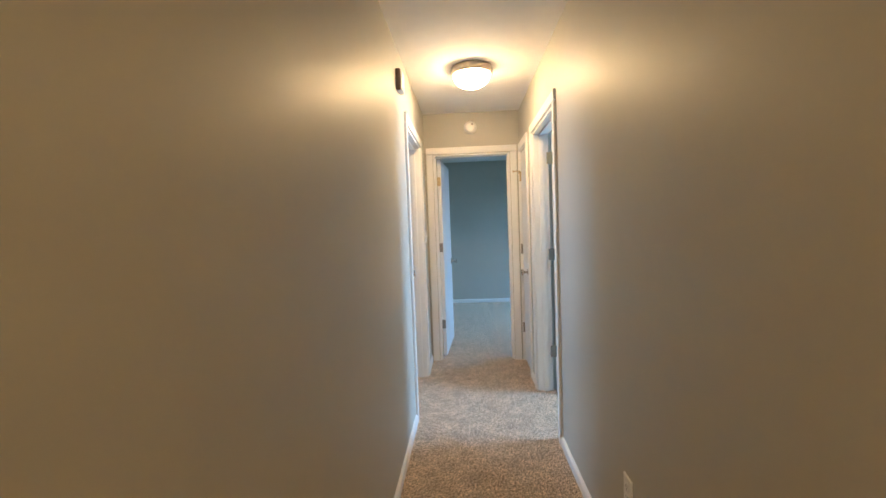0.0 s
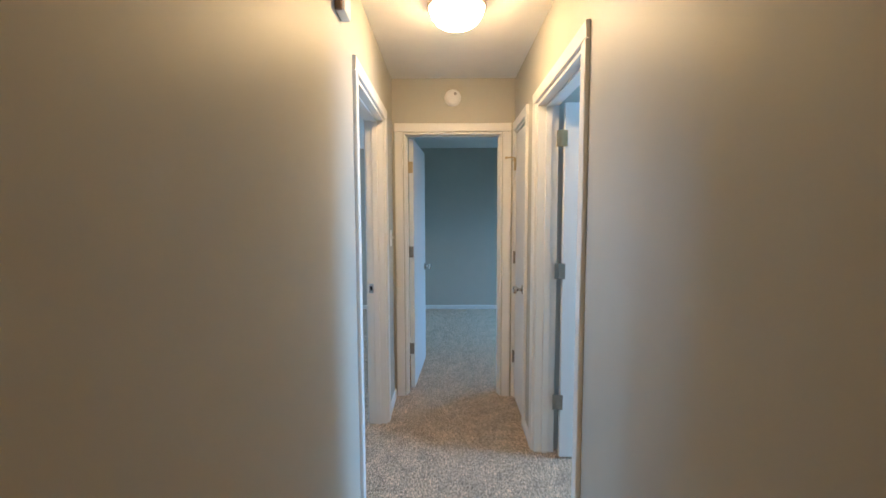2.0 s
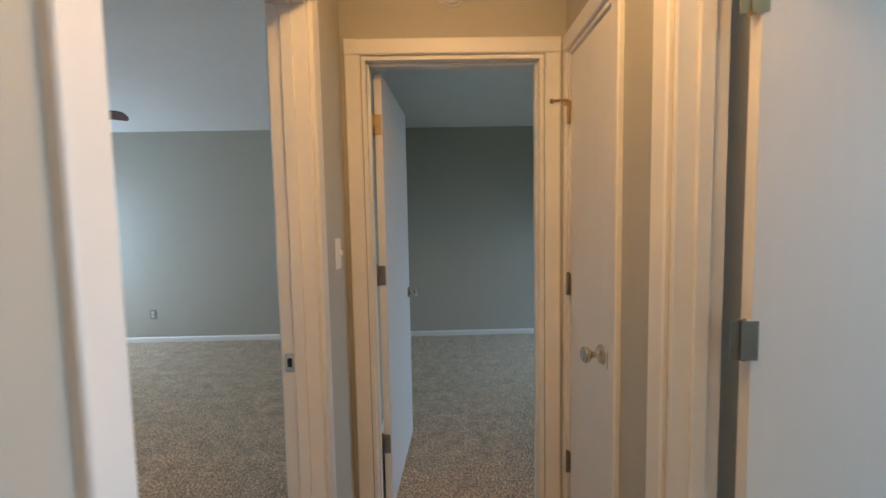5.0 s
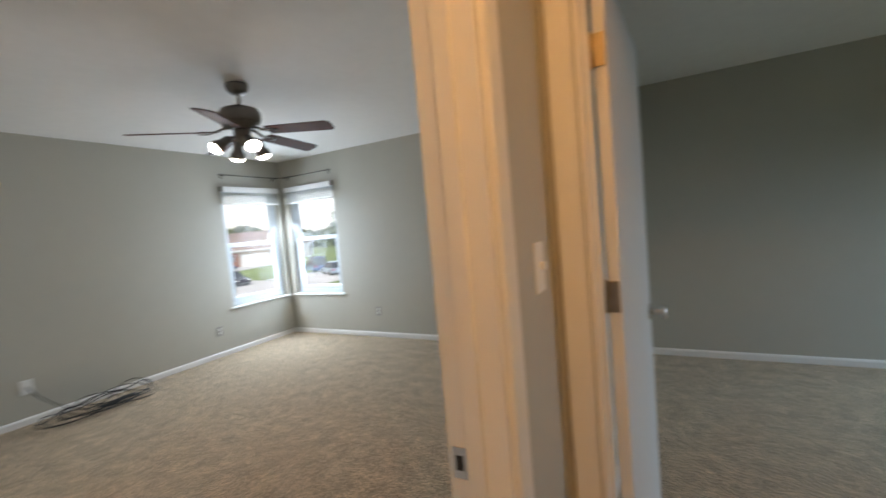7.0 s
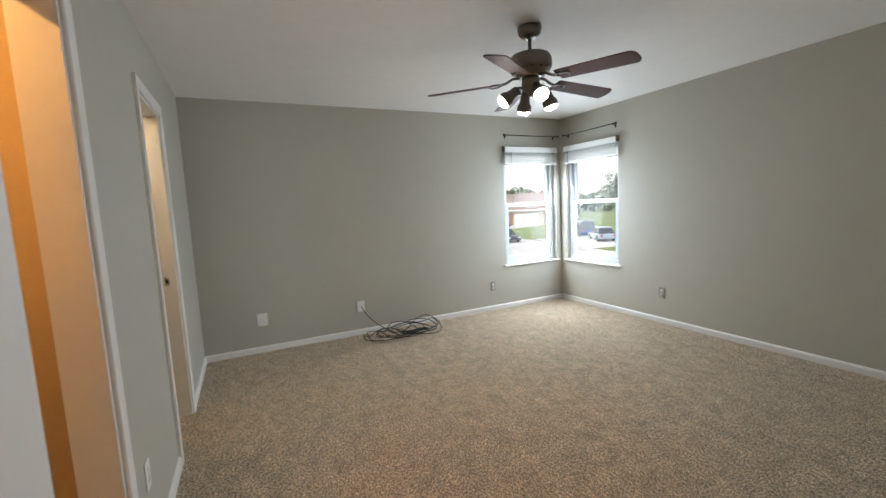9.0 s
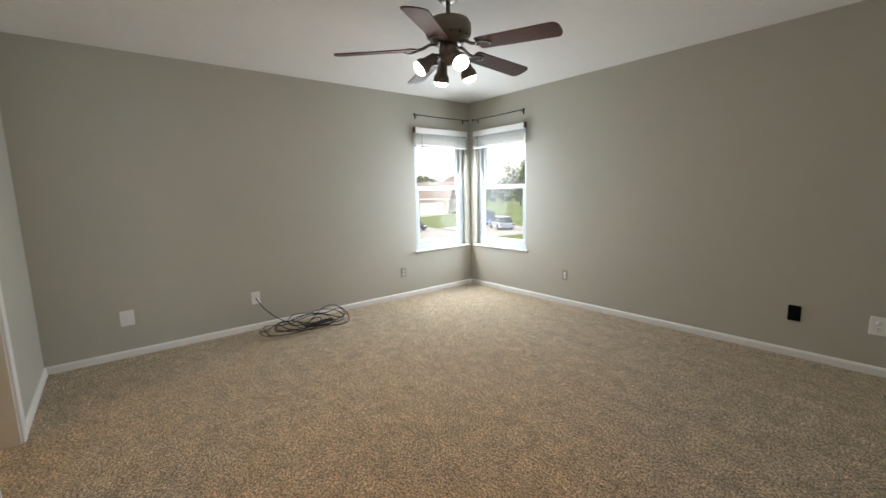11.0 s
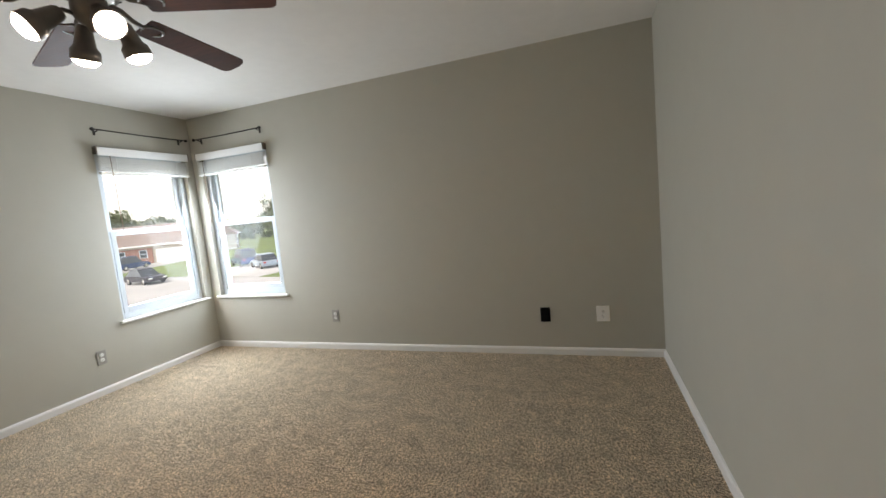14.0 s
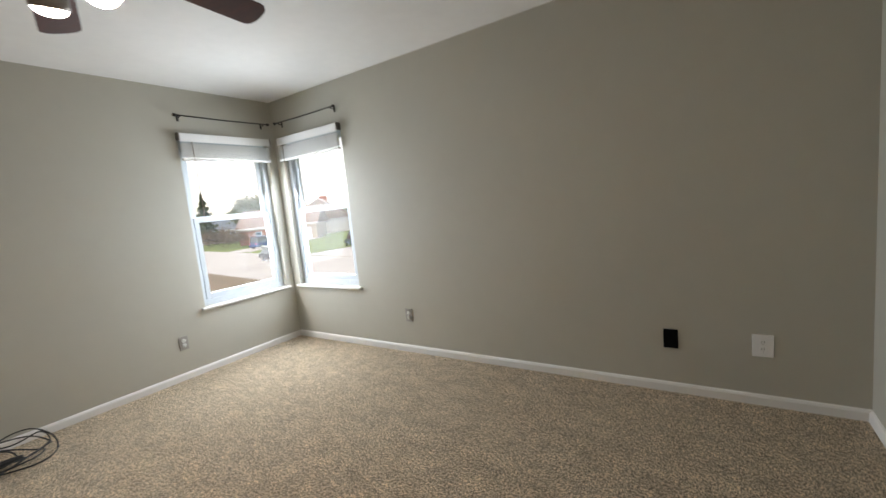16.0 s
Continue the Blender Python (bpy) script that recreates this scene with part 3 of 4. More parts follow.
# ---- ceiling fan ----
def ceiling_fan(x, y, turn):
    root = thing("ceiling_fan", "pewter ceiling fan with five dark cherry blades and lit spot lamps", "ceiling fan", pose(x, y, 0, 0, 0, turn))
    part("canopy", lathe(bmesh.new(), [(0.072, 2.44), (0.074, 2.425), (0.066, 2.395), (0.045, 2.375), (0.018, 2.368), (0, 2.368)]), BRONZE, root)
    part("downrod", lathe(bmesh.new(), [(0.012, 2.40), (0.012, 2.28)], None, 12), BRONZE, root)
    part("motor_housing", lathe(bmesh.new(), [(0.0, 2.300), (0.03, 2.300), (0.036, 2.285), (0.085, 2.280), (0.118, 2.268), (0.132, 2.245), (0.132, 2.195), (0.120, 2.178), (0.095, 2.165), (0.088, 2.145), (0.055, 2.138), (0.0, 2.138)], None, 36), BRONZE, root)
    for i in range(14):
        a = 2 * math.pi * i / 14
        bm = box(bmesh.new(), 0.097, 0.124, -0.007, 0.007, 2.1755, 2.1785, 0, pose(0, 0, 0, 0, 0, math.degrees(a)))
        part("vent_slot", bm, DARK, root)
    part("switch_cup", lathe(bmesh.new(), [(0.052, 2.140), (0.056, 2.12), (0.057, 2.082), (0.044, 2.058), (0.02, 2.044), (0.012, 2.026), (0, 2.022)]), BRONZE, root)
    for i in range(5):
        m = pose(0, 0, 0, 0, 0, 72 * i)
        bm = bmesh.new()
        tube(bm, [m @ Vector(p) for p in ((0.07, 0, 2.142), (0.11, 0, 2.140), (0.15, 0, 2.118), (0.19, 0, 2.108))], 0.009, 8)
        for s in (-1, 1):
            tube(bm, [m @ Vector(p) for p in ((0.18, 0.006 * s, 2.108), (0.205, 0.034 * s, 2.106), (0.24, 0.040 * s, 2.103), (0.262, 0.012 * s, 2.103), (0.265, 0, 2.103))], 0.005, 6)
        arm = part("blade_arm", bm, BRONZE, root, "scrolled pewter blade arm")
        bm = bmesh.new()
        tilt = m @ pose(0.19, 0, 2.108, -12, 3, 0)
        edge = []
        for k in range(9):
            a = math.pi * (0.5 - k / 8)
            edge.append((0.47 - 0.035 + 0.035 * math.cos(a), 0.033 * math.copysign(1, math.sin(a)) * (abs(math.sin(a)) ** 0.5) + 0.033 * math.sin(a)))
        outline = [(0.0, -0.052), (0.02, -0.057)] + list(reversed(edge)) + [(0.02, 0.057), (0.0, 0.052)]
        low = [bm.verts.new(tilt @ Vector((px, py, 0))) for px, py in outline]
        top = [bm.verts.new(tilt @ Vector((px, py, 0.006))) for px, py in outline]
        bm.faces.new(list(reversed(low))), bm.faces.new(top)
        for k in range(len(outline)):
            j = (k + 1) % len(outline)
            bm.faces.new((low[k], low[j], top[j], top[k]))
        part("blade", bm, BLADE, arm, "dark cherry wooden fan blade")
    for i in range(4):
        az = math.radians(LAMPS[i][0] - turn)
        tip = LAMPS[i][1]
        out = Vector((math.cos(az), math.sin(az), 0))
        base = out * 0.05 + Vector((0, 0, 2.076))
        elbow = out * 0.092 + Vector((0, 0, 2.064))
        aim = (out * math.sin(math.radians(tip)) + Vector((0, 0, -math.cos(math.radians(tip))))).normalized()
        arm = part("lamp_arm", tube(bmesh.new(), [base, out * 0.076 + Vector((0, 0, 2.080)), elbow], 0.008), BRONZE, root)
        m = Matrix.Translation(elbow) @ aim.to_track_quat("Z", "Y").to_matrix().to_4x4()
        bm = lathe(bmesh.new(), [(0.0, -0.012), (0.020, -0.012), (0.026, 0.0), (0.030, 0.03), (0.034, 0.06), (0.046, 0.075), (0.048, 0.110), (0.045, 0.110), (0.043, 0.078), (0.030, 0.065), (0.0, 0.062)], m)
        shade = part("lamp_shade", bm, BRONZE, arm, "pewter bell lamp shade")
        bm = lathe(bmesh.new(), [(0.024, 0.066), (0.040, 0.088), (0.0425, 0.108), (0.038, 0.118), (0.027, 0.127), (0.012, 0.131), (0.0, 0.132)], m)
        part("bulb", bm, BULB, arm, "lit reflector bulb")
    return root


LAMPS = ((248, 52), (342, 48), (66, 18), (164, 18))
ceiling_fan(-2.72, 4.935, 18)

# ---- hall fittings ----
lamp = thing("ceiling_lamp", "lit flush ceiling lamp with nickel ring and white glass", "ceiling lamp", pose(-0.01, 2.97, 0))
part("ring", lathe(bmesh.new(), [(0.128, 2.44), (0.138, 2.436), (0.142, 2.424), (0.142, 2.390), (0.138, 2.384), (0.131, 2.385), (0.129, 2.395), (0.0, 2.395)], None, 40), TANRING, lamp, "brushed nickel ring")
part("glass_dome", lathe(bmesh.new(), [(0.128, 2.392), (0.127, 2.374), (0.120, 2.354), (0.104, 2.332), (0.078, 2.315), (0.045, 2.305), (0.0, 2.302)], None, 40), DOME, lamp, "lit frosted glass dome")

# unseen twin lamp behind the start, added to brighten the near hall walls
copy_thing(lamp, pose(-0.01, -0.9, 0))
det = thing("smoke_detector", "round white smoke detector on the end wall", "smoke detector", pose(-0.012, EY, 2.295, 90))
part("base", lathe(bmesh.new(), [(0.062, 0.0), (0.062, 0.010), (0.058, 0.012)], None, 32), PLATE, det)
part("cover", lathe(bmesh.new(), [(0.056, 0.012), (0.056, 0.026), (0.048, 0.036), (0.026, 0.040), (0.0, 0.040)], None, 32), PLATE, det)
part("test_button", lathe(bmesh.new(), [(0.011, 0.039), (0.011, 0.043), (0.009, 0.044), (0, 0.044)], pose(0.018, 0.022, 0), 14), GREYPLATE, det)

chime = thing("door_chime", "small white door chime with a brown cover edge", "door chime", pose(-HX, 2.56, 2.225))
part("box", box(bmesh.new(), 0.0, 0.038, -0.048, 0.055, -0.060, 0.060, 0.008), PLATE, chime)
part("cover", box(bmesh.new(), 0.002, 0.030, -0.060, -0.047, -0.062, 0.062, 0.005), BROWN, chime, "brown plastic cover")


def wall_plate(name, label, category, m, mat, style, w=0.072, h=0.116):
    """A plate on a wall: local x along the wall, y out of it, z up."""
    root = thing(name, label, category, m, group="wall plates")
    part("cover_plate", box(bmesh.new(), -w / 2, w / 2, 0, 0.006, -h / 2, h / 2, 0.003), mat, root)
    if style == "outlet":
        for z in (-0.020, 0.020):
            bm = lathe(bmesh.new(), [(0.0165, 0.0), (0.0165, 0.0025), (0.015, 0.003), (0, 0.003)], pose(0, 0.0055, z, -90), 18)
            face = part("socket", bm, PLATE, root, "white socket face")
            for x in (-0.006, 0.006):
                part("slot", box(bmesh.new(), x - 0.0012, x + 0.0012, 0.008, 0.0090, z - 0.001, z + 0.008), DARK, face)
            part("slot", lathe(bmesh.new(), [(0.0024, 0), (0.0024, 0.0007), (0, 0.0007)], pose(0, 0.0084, z - 0.008, -90), 8), DARK, face)
    elif style == "switch":
        part("toggle", box(bmesh.new(), -0.005, 0.005, 0.004, 0.020, -0.006, 0.012, 0.002), mat, root)
    elif style == "rocker":
        part("insert", box(bmesh.new(), -0.017, 0.017, 0.005, 0.009, -0.034, 0.034, 0.002), mat, root)
    elif style == "jack":
        part("jack", lathe(bmesh.new(), [(0.007, 0), (0.007, 0.010), (0.004, 0.012), (0, 0.012)], pose(0, 0.005, 0, -90), 10), STEEL, root)
    for z in ((-0.042, 0.042) if style != "outlet" else (0,)):
        part("screw", lathe(bmesh.new(), [(0.003, 0), (0.003, 0.001), (0, 0.0012)], pose(0, 0.0058, z, -90), 8), mat, root)
    return root


ON_N, ON_W, ON_E = pose(0, 0, 0, 0, 0, 180), pose(0, 0, 0, 0, 0, -90), pose(0, 0, 0, 0, 0, 90)
wall_plate("light_switch", "white toggle light switch by the end door", "light switch", pose(-HX, 3.935, 1.255) @ ON_W, PLATE, "switch")
wall_plate("wall_outlet", "cream wall outlet low on the hall wall", "outlet", pose(HR, 1.47, 0.385) @ ON_E, PLATE, "outlet")
wall_plate("wall_outlet", "white double outlet plate above the baseboard", "outlet", pose(-1.01, BY1, 0.338) @ ON_N, PLATE, "outlet", 0.095, 0.125)
wall_plate("wall_plate", "black blank wall plate above the baseboard", "wall plate", pose(-1.448, BY1, 0.333) @ ON_N, BLACK, "rocker", 0.078, 0.118)
wall_plate("wall_outlet", "grey metal outlet plate near the corner window", "outlet", pose(-3.442, BY1, 0.331) @ ON_N, GREYPLATE, "outlet")
wall_plate("wall_outlet", "grey metal outlet plate under the window", "outlet", pose(BX, 6.04, 0.312) @ ON_W, GREYPLATE, "outlet")
wall_plate("cable_plate", "white cable plate with a black cable plugged in", "wall plate", pose(BX, 4.32, 0.312) @ ON_W, PLATE, "jack", 0.08, 0.12)
wall_plate("wall_plate", "white blank wall plate above the baseboard", "wall plate", pose(BX, 3.325, 0.328) @ ON_W, PLATE, "rocker", 0.095, 0.125)
wall_plate("wall_outlet", "white outlet low on the bedroom wall", "outlet", pose(EX, 4.955, 0.38) @ ON_E, PLATE, "outlet")
wall_plate("wall_outlet", "white outlet beside the closet", "outlet", pose(-2.50, BY0, 0.36), PLATE, "outlet")


# ---- cable on the carpet ----
def smooth_path(pts, n=10):
    pts = [Vector(p) for p in pts]
    pts = [pts[0]] + pts + [pts[-1]]
    out = []
    for a, b, c, d in zip(pts, pts[1:], pts[2:], pts[3:]):
        for k in range(n):
            t = k / n
            out.append(0.5 * ((2 * b) + (c - a) * t + (2 * a - 5 * b + 4 * c - d) * t * t + (3 * b - a - 3 * c + d) * t ** 3))
    return out + [pts[-2]]


cable = thing("coiled_cable", "loosely coiled black cable lying on the carpet", "cable", pose(-4.68, 4.62, 0))
rng = random.Random(4)
way = [(-0.275, -0.30, 0.312), (-0.22, -0.295, 0.285), (-0.20, -0.24, 0.20), (-0.17, -0.14, 0.10), (-0.13, -0.03, 0.03)]
for loop in range(6):
    cx, cy = 0.03 + rng.uniform(-0.04, 0.04), -0.10 + 0.055 * loop + rng.uniform(-0.05, 0.05)
    rx, ry = 0.13 + rng.uniform(-0.05, 0.05), 0.29 + rng.uniform(-0.08, 0.08)
    lean = rng.uniform(-0.45, 0.35)
    for k in range(10):
        a = 2 * math.pi * k / 10 + 0.9
        px, py = rx * math.cos(a), ry * math.sin(a)
        way.append((cx + px * math.cos(lean) - py * math.sin(lean) * 0.4, cy + py * math.cos(lean) + px * math.sin(lean), 0.010 + 0.009 * loop + 0.065 * abs(math.sin(a * 1.5 + loop)) * (1 if px < 0 else 0.3)))
part("cable_coil", tube(bmesh.new(), smooth_path(way, 6), 0.0045, 6), CABLE, cable)
bow = [(0.05, 0.10, 0.03), (0.12, 0.24, 0.012), (0.17, 0.38, 0.012), (0.12, 0.47, 0.03), (0.02, 0.48, 0.09), (-0.07, 0.40, 0.15), (-0.06, 0.26, 0.14), (0.0, 0.10, 0.05), (0.08, -0.05, 0.02)]
part("loose_loop", tube(bmesh.new(), smooth_path(bow, 8), 0.0045, 6), CABLE, cable)
part("bundle", tube(bmesh.new(), smooth_path([(0.03, 0.05, 0.022), (0.04, 0.15, 0.03), (0.02, 0.25, 0.035), (0.03, 0.34, 0.03)], 5), 0.017, 8), CABLE, cable, "taped cable bundle")

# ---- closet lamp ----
# unseen bulb, added to give the closet strip its orange light
closet_lamp = thing("closet_lamp", "unseen bare warm bulb on the closet ceiling", "ceiling lamp", pose(-1.75, 2.25, 0))
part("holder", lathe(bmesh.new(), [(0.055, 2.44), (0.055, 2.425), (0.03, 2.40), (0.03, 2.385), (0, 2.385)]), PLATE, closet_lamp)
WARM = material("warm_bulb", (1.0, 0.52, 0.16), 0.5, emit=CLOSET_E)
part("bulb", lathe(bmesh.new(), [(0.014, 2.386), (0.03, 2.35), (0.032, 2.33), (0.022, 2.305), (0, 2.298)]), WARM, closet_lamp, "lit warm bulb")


closet_lamp_two = thing("closet_lamp", "bare soft-white bulb on the closet ceiling", "ceiling lamp", pose(-3.5, 2.15, 0))
part("holder", lathe(bmesh.new(), [(0.055, 2.44), (0.055, 2.425), (0.03, 2.40), (0.03, 2.385), (0, 2.385)]), PLATE, closet_lamp_two)
CREAM = material("soft_white_bulb", (1.0, 0.84, 0.60), 0.5, emit=45.0)
part("bulb", lathe(bmesh.new(), [(0.014, 2.386), (0.03, 2.35), (0.032, 2.33), (0.022, 2.305), (0, 2.298)]), CREAM, closet_lamp_two, "lit soft-white bulb")


# ---- outdoors ----
G = -3.3
bm = bmesh.new()
box(bm, -1500, 1500, -1500, 1500, G - 0.5, G)
tagged(mesh("ground", bm, GRASS), "green lawn reaching to the horizon", "ground", "", "structure")
bm = bmesh.new()
box(bm, -300, 300, -5.5, 5.5, -0.1, 0.02, 0, pose(-45, 29.5, G, 0, 0, -10))
tagged(mesh("road", bm, ROAD), "pale concrete street between the lawns", "road", "", "structure")
bm = bmesh.new()
box(bm, -3.0, 3.0, 0, 20, -0.1, 0.03, 0, pose(-60, 37.5, G, 0, 0, 18))
tagged(mesh("driveway", bm, ROAD), "pale concrete driveway to a garage", "driveway", "", "structure")
bm = bmesh.new()
box(bm, -6.0, 6.0, 0, 9, -0.1, 0.03, 0, pose(-34.5, 33.5, G, 0, 0, -12))
tagged(mesh("parking_strip", bm, ROAD), "pale concrete parking strip by the street", "driveway", "", "structure")


def car(label, m, paint, tall=False):
    root = thing("parked_car", label, "car", m, group="parked cars")
    L, W, top = (4.9, 1.9, 1.85) if tall else (4.5, 1.75, 1.42)
    belt = 0.95 if tall else 0.82
    x = L / 2
    lower = [(-x, 0.45), (-x + 0.05, belt - 0.05), (-x + 0.5, belt), (x - 1.3, belt), (x - 0.3, belt - 0.12), (x, belt - 0.35), (x, 0.3), (-x + 0.1, 0.25)]
    bm = prism(bmesh.new(), lower, -W / 2, W / 2, pose(0, 0, 0, 0, 0, -90))
    bmesh.ops.bevel(bm, geom=list(bm.edges), offset=0.06, segments=2, affect="EDGES")
    body = part("body", bm, paint, root)
    if tall:
        roof = [(-x + 0.15, belt - 0.02), (-x + 0.35, top), (x - 2.0, top), (x - 1.25, belt - 0.02)]
    else:
        roof = [(-x + 0.35, belt - 0.02), (-x + 1.0, top), (x - 2.1, top), (x - 1.2, belt - 0.02)]
    bm = bmesh.new()
    ring = []
    for s in (-1, 1):
        ring.append([bm.verts.new((px, s * (W / 2 - (0.06 if pz < belt else 0.24)), pz)) for px, pz in roof])
    a, b = ring
    bm.faces.new(a), bm.faces.new(b)
    for i in range(4):
        bm.faces.new((a[i], a[(i + 1) % 4], b[(i + 1) % 4], b[i]))
    part("cabin_glass", bm, CARGLASS, root, "dark car windows")
    part("roof", box(bmesh.new(), roof[1][0] - 0.05, roof[2][0] + 0.05, -W / 2 + 0.2, W / 2 - 0.2, top - 0.02, top + 0.04, 0.02), paint, root)
    for px in (-x + 0.85, x - 0.85):
        for s in (-1, 1):
            wheel = part("wheel", lathe(bmesh.new(), [(0.22, -0.1), (0.31, -0.1), (0.33, -0.06), (0.33, 0.06), (0.31, 0.1), (0.22, 0.1)], pose(px, s * (W / 2 - 0.08), 0.33, 90), 20), TYRE, root, "black tyre")
            part("rim", lathe(bmesh.new(), [(0.0, -0.105), (0.2, -0.105), (0.22, -0.09), (0.22, 0.09), (0.2, 0.105), (0, 0.105)], pose(px, s * (W / 2 - 0.08), 0.33, 90), 14), STEEL, wheel, "silver rim")
    for s in (-1, 1):
        part("tail_lamp", box(bmesh.new(), -x - 0.02, -x + 0.05, s * 0.66 - 0.12, s * 0.66 + 0.12, belt - 0.25, belt - 0.08, 0.01), REDLAMP, root, "red tail lamp")
        part("headlight", box(bmesh.new(), x - 0.05, x + 0.02, s * 0.62 - 0.16, s * 0.62 + 0.16, 0.52, 0.64, 0.01), PLATE, root, "clear headlight")
    return root


car("charcoal sedan parked at the kerb", pose(-41, 31.2, G + 0.02, 0, 0, -10), CHARCOAL)
car("navy pickup-like wagon standing on the driveway", pose(-61.5, 43.5, G + 0.03, 0, 0, 100), NAVY, True)
car("silver blue sedan parked on the concrete strip", pose(-33.5, 38.6, G + 0.03, 0, 0, 150), SILVER)
car("dark blue wagon parked behind the sedan", pose(-39.2, 41.6, G + 0.01, 0, 0, 150), NAVY, True)
car("white sedan parked on the lawn edge", pose(-30.6, 42.0, G + 0.01, 0, 0, 165), WHITECAR)


def house(label, m, w, d, h, rise, wall_mat, roof_mat, garage=True, chimney=False, front=None, flip=1):
    """A house with a gable roof; its front faces local -y."""
    root = thing("house", label, "house", m, group="houses across the street")
    wall = part("wall", box(bmesh.new(), -w / 2, w / 2, 0, d, 0, h), wall_mat, root)
    bm = prism(bmesh.new(), [(-0.5, h - 0.05), (-0.5, h + 0.12), (d / 2, h + rise), (d + 0.5, h + 0.12), (d + 0.5, h - 0.05)], -w / 2 - 0.5, w / 2 + 0.5)
    roof = part("roof", bm, roof_mat, root)
    part("eave_board", box(bmesh.new(), -w / 2 - 0.52, w / 2 + 0.52, -0.56, -0.50, h - 0.1, h + 0.14), GARAGE, root, "white eave board")
    if garage:
        gd = part("garage_door", box(bmesh.new(), *sorted((flip * (-w / 2 + 1.0), flip * (-w / 2 + 5.8))), -0.05, 0.05, 0.0, 2.2, 0.01), GARAGE, root, "white panelled garage door")
        for i in range(1, 4):
            part("panel_joint", box(bmesh.new(), *sorted((flip * (-w / 2 + 1.0), flip * (-w / 2 + 5.8))), -0.07, -0.04, i * 0.55 - 0.02, i * 0.55 + 0.02), SIDING, gd)
    x = -w / 2 + (7.5 if garage else 2.0)
    while x < w / 2 - 1.2:
        win = part("window", box(bmesh.new(), flip * x - 0.55, flip * x + 0.55, -0.14, 0.04, 0.95, 2.25, 0.01), VINYL, root, "white framed window")
        for z0 in (1.02, 1.64):
            part("pane", box(bmesh.new(), flip * x - 0.46, flip * x + 0.46, -0.16, -0.13, z0, z0 + 0.54), CARGLASS, win)
        x += 3.0
    if chimney:
        part("chimney", box(bmesh.new(), w / 2 - 0.1, w / 2 + 1.3, d / 2 - 0.9, d / 2 + 0.9, 0, h + rise + 0.8, 0.02), BRICK, root, "red brick chimney")
    if front:
        part("brick_front", box(bmesh.new(), *sorted((flip * (-w / 2 + 6.2), flip * w / 2)), -0.12, -0.02, 0, h - 0.4), front, root, "red brick front")
    return root


house("brick ranch house with a white garage door", pose(-68.5, 51, G, 0, 0, 38), 14, 9, 2.9, 3.4, BEIGE, SHINGLE, True, False, BRICK, -1)
house("low beige house with a grey-blue roof", pose(-96, 50, G, 0, 0, 66), 20, 9, 2.8, 2.6, BEIGE, BLUEROOF, False)
house("pale grey gabled house with a brick chimney", pose(-73, 74, G, 0, 0, 132), 9, 13, 3.2, 4.6, SIDING, SHINGLE, False, True)
house("white house among trees", pose(-46, 84, G, 0, 0, 25), 15, 9, 3.0, 3.2, SIDING, BLUEROOF, True)


def board_fence(a, b, z, h):
    a, b = Vector(a), Vector(b)
    d = b - a
    root = thing("board_fence", "weathered brown wooden board fence", "fence", Matrix.Translation((a.x, a.y, z)) @ pose(0, 0, 0, 0, 0, math.degrees(math.atan2(d.y, d.x))))
    n = int(d.length / 0.15)
    shapes = []
    for k in range(3):
        bm = prism(bmesh.new(), [(-0.01, 0), (0.01, 0), (0.01, h - 0.03 * k), (-0.01, h - 0.03 * k)], 0, 0.135)
        me = bpy.data.meshes.new("board")
        bm.to_mesh(me), bm.free()
        me.materials.append(WOODFENCE)
        shapes.append(me)
    for i in range(n):
        ob = new("board", shapes[(i * 7) % 3])
        ob.parent = root
        ob.matrix_local = pose(i * 0.15, 0, 0, 0, rng.uniform(-0.6, 0.6), 0)
    for zz in (0.4, h - 0.4):
        part("rail", box(bmesh.new(), 0, d.length, 0.012, 0.05, zz, zz + 0.09), WOODFENCE, root)
    return root


board_fence((-36, 17.9), (-14.5, 14.8), G, 1.8)


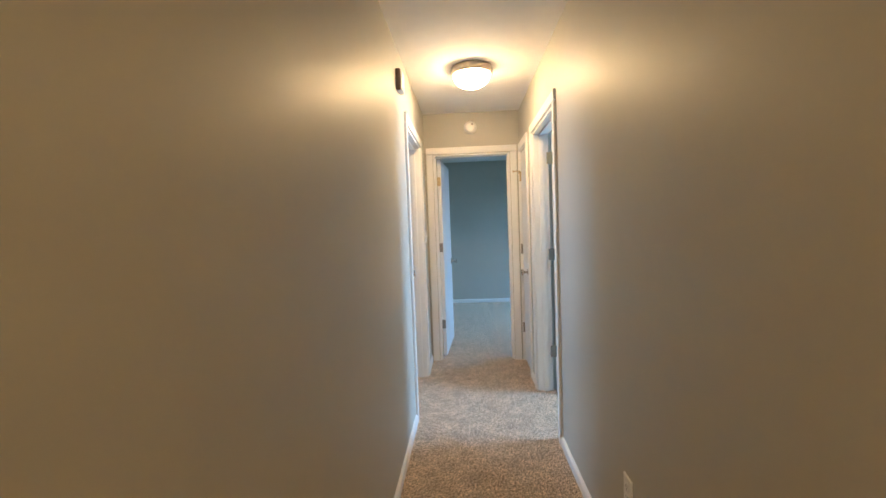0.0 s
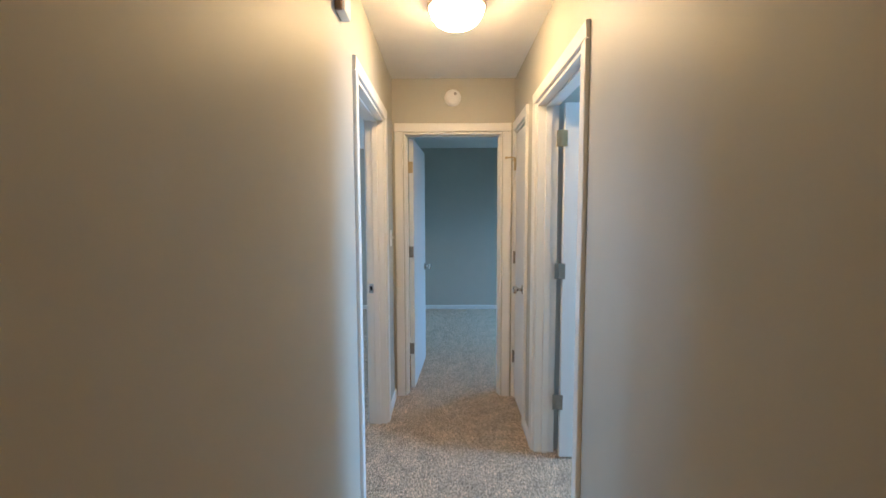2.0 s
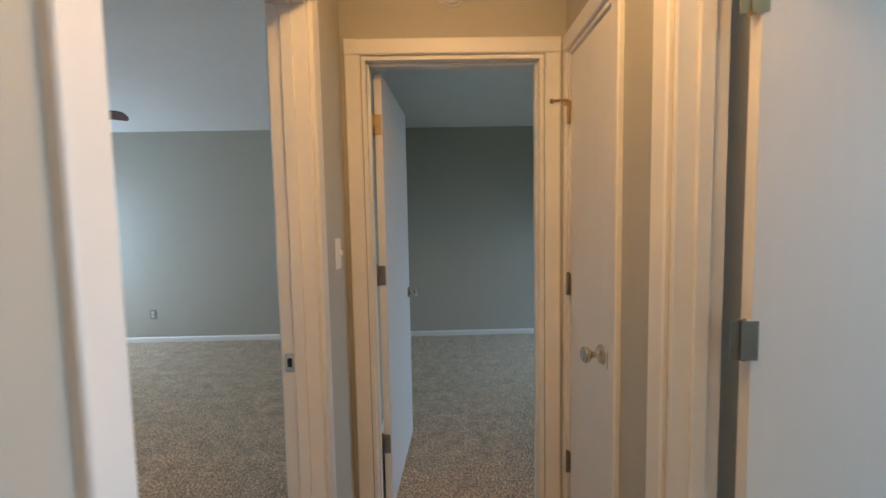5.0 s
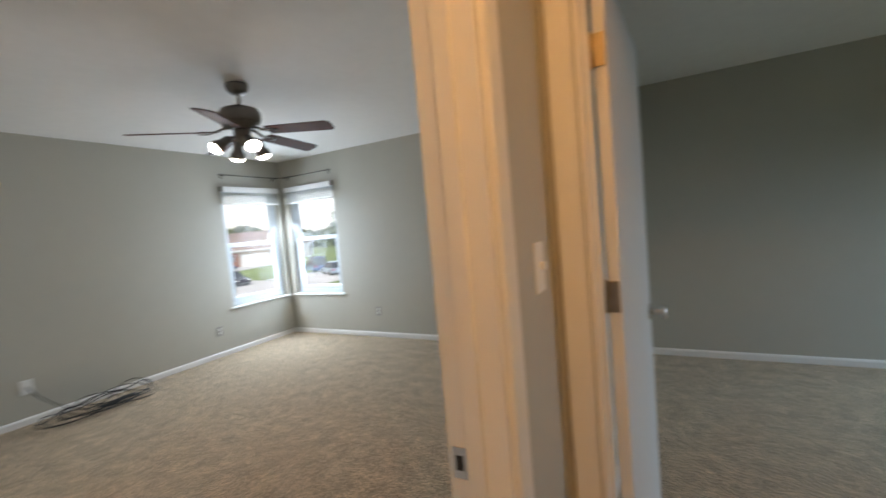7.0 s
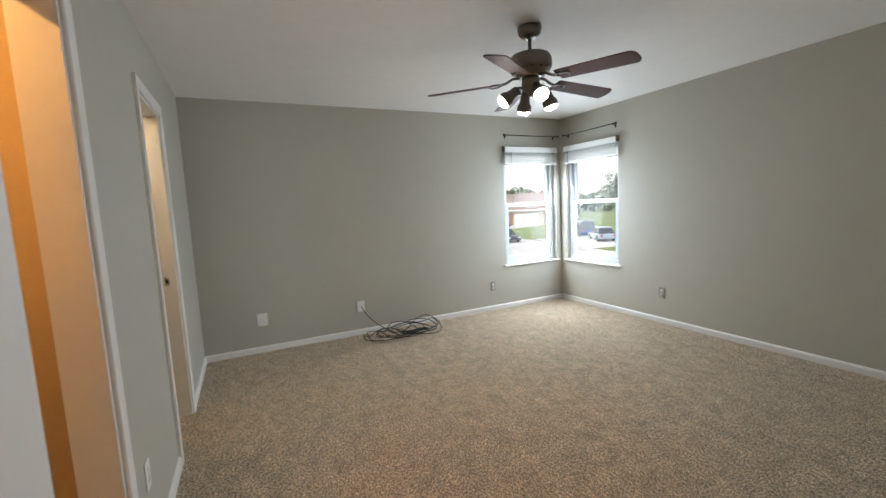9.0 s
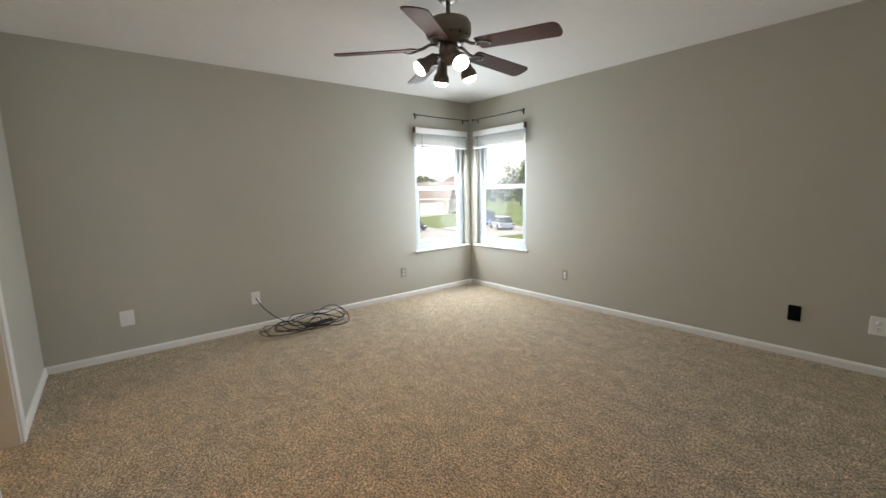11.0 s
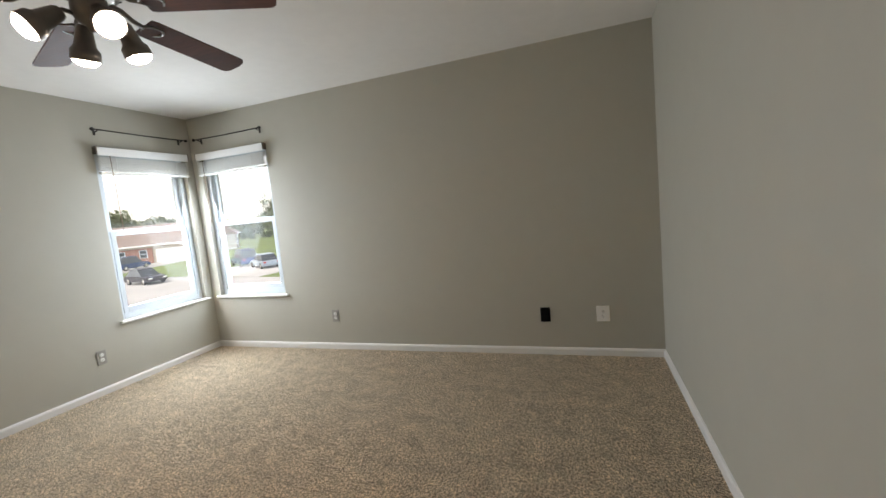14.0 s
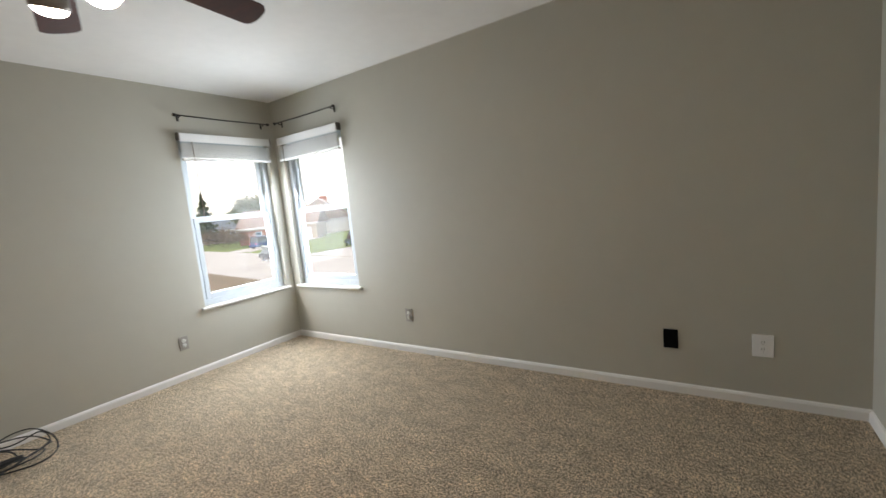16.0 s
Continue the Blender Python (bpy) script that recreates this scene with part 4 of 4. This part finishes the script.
def tree(label, m, h, spread, leaf_mat, conifer, count, seed, name="tree"):
    r = random.Random(seed)
    root = thing(name, label, name, m, group="trees beyond the street" if name == "tree" else "shrubs")
    bm = bmesh.new()
    if name == "tree":
        tube(bm, [(0, 0, 0), (0.05, 0.02, h * 0.3), (-0.04, 0.05, h * 0.6), (0, 0, h * 0.93)], 0.16, 8)
        for v in bm.verts:
            k = 1.25 - v.co.z / h
            v.co.x *= k
            v.co.y *= k
    limbs = []
    for i in range(14):
        a, z = r.uniform(0, 6.28), h * r.uniform(0.15 if conifer else 0.3, 0.85)
        reach = spread * ((1 - z / h) * 1.0 + 0.1 if conifer else r.uniform(0.5, 0.9))
        end = Vector((math.cos(a) * reach, math.sin(a) * reach, z + (0.0 if conifer else reach * 0.5)))
        tube(bm, [(0, 0, z * 0.9), end * 0.5 + Vector((0, 0, z * 0.45)), end], 0.05, 5)
        limbs.append(end)
    part("trunk", bm, BARK, root, "rough brown trunk and limbs")
    verts, faces = [], []
    for i in range(count):
        if conifer:
            z = h * (0.12 + 0.88 * r.random() ** 1.4)
            rad = spread * (1 - z / h) * (0.35 + 0.75 * r.random()) * (0.8 + 0.3 * math.sin(z * 5))
            a = r.uniform(0, 6.28)
            c = Vector((rad * math.cos(a), rad * math.sin(a), z))
        else:
            base = limbs[r.randrange(len(limbs))]
            c = base + Vector((r.gauss(0, 1), r.gauss(0, 1), r.gauss(0, 0.8))) * spread * 0.3
            c.z = max(c.z, 0.1)
        s = r.uniform(0.10, 0.26) * (h / 9) ** 0.5
        q = Euler((r.uniform(0, 6), r.uniform(0, 6), r.uniform(0, 6))).to_matrix()
        k = len(verts)
        for p in ((-s, -s * 0.6, 0), (s, -s * 0.5, 0.2 * s), (0.9 * s, s * 0.6, 0), (-s * 0.8, s * 0.6, 0.3 * s)):
            verts.append(c + q @ Vector(p))
        faces.append((k, k + 1, k + 2, k + 3))
    me = bpy.data.meshes.new("crown")
    me.from_pydata(verts, [], faces)
    me.materials.append(leaf_mat)
    crown = new("crown", me)
    crown.parent = root
    return root


tree("tall dark green spruce behind the houses", pose(-92, 50, G), 11.0, 3.4, PINE, True, 2600, 1)
tree("leafy tree with thin spring crown", pose(-88, 57, G), 8.5, 3.2, LEAF, False, 2000, 2)
tree("leafy tree with thin spring crown", pose(-100, 66, G), 9.5, 3.6, LEAF, False, 2000, 3)
tree("leafy tree behind the roofs", pose(-62, 84, G), 10.0, 4.0, LEAF, False, 2200, 4)
tree("leafy tree behind the roofs", pose(-74, 90, G), 11.0, 4.4, LEAF, False, 2200, 5)
tree("leafy tree behind the roofs", pose(-50, 97, G), 10.5, 4.2, LEAF, False, 2200, 6)
tree("brown bare-twigged shrub on the lawn", pose(-76, 43.5, G), 2.6, 2.6, SHRUB, False, 1500, 7, "shrub")
tree("brown bare-twigged shrub on the lawn", pose(-72, 44.5, G), 2.0, 1.9, SHRUB, False, 1200, 8, "shrub")
vs, fs = [], []
r8 = random.Random(11)
for i in range(9000):
    a = radians(95 + 90 * r8.random())
    d = 150 + 40 * r8.random()
    top = 7.5 + 2.0 * math.sin(a * 23) + 1.3 * math.sin(a * 61 + 1)
    c = Vector((d * math.cos(a), d * math.sin(a), G + top * r8.random() ** 0.6))
    s = r8.uniform(0.5, 1.1)
    q = Euler((r8.uniform(0, 6), r8.uniform(0, 6), r8.uniform(0, 6))).to_matrix()
    k = len(vs)
    for p in ((-s, -s * 0.7, 0), (s, -s * 0.6, 0), (s, s * 0.7, 0.2), (-s, s * 0.6, 0.2)):
        vs.append(c + q @ Vector(p))
    fs.append((k, k + 1, k + 2, k + 3))
me = bpy.data.meshes.new("far_woods")
me.from_pydata(vs, [], fs)
me.materials.append(LEAF)
tagged(new("far_woods", me), "hazy line of distant green woods", "woods", "", "stuff")
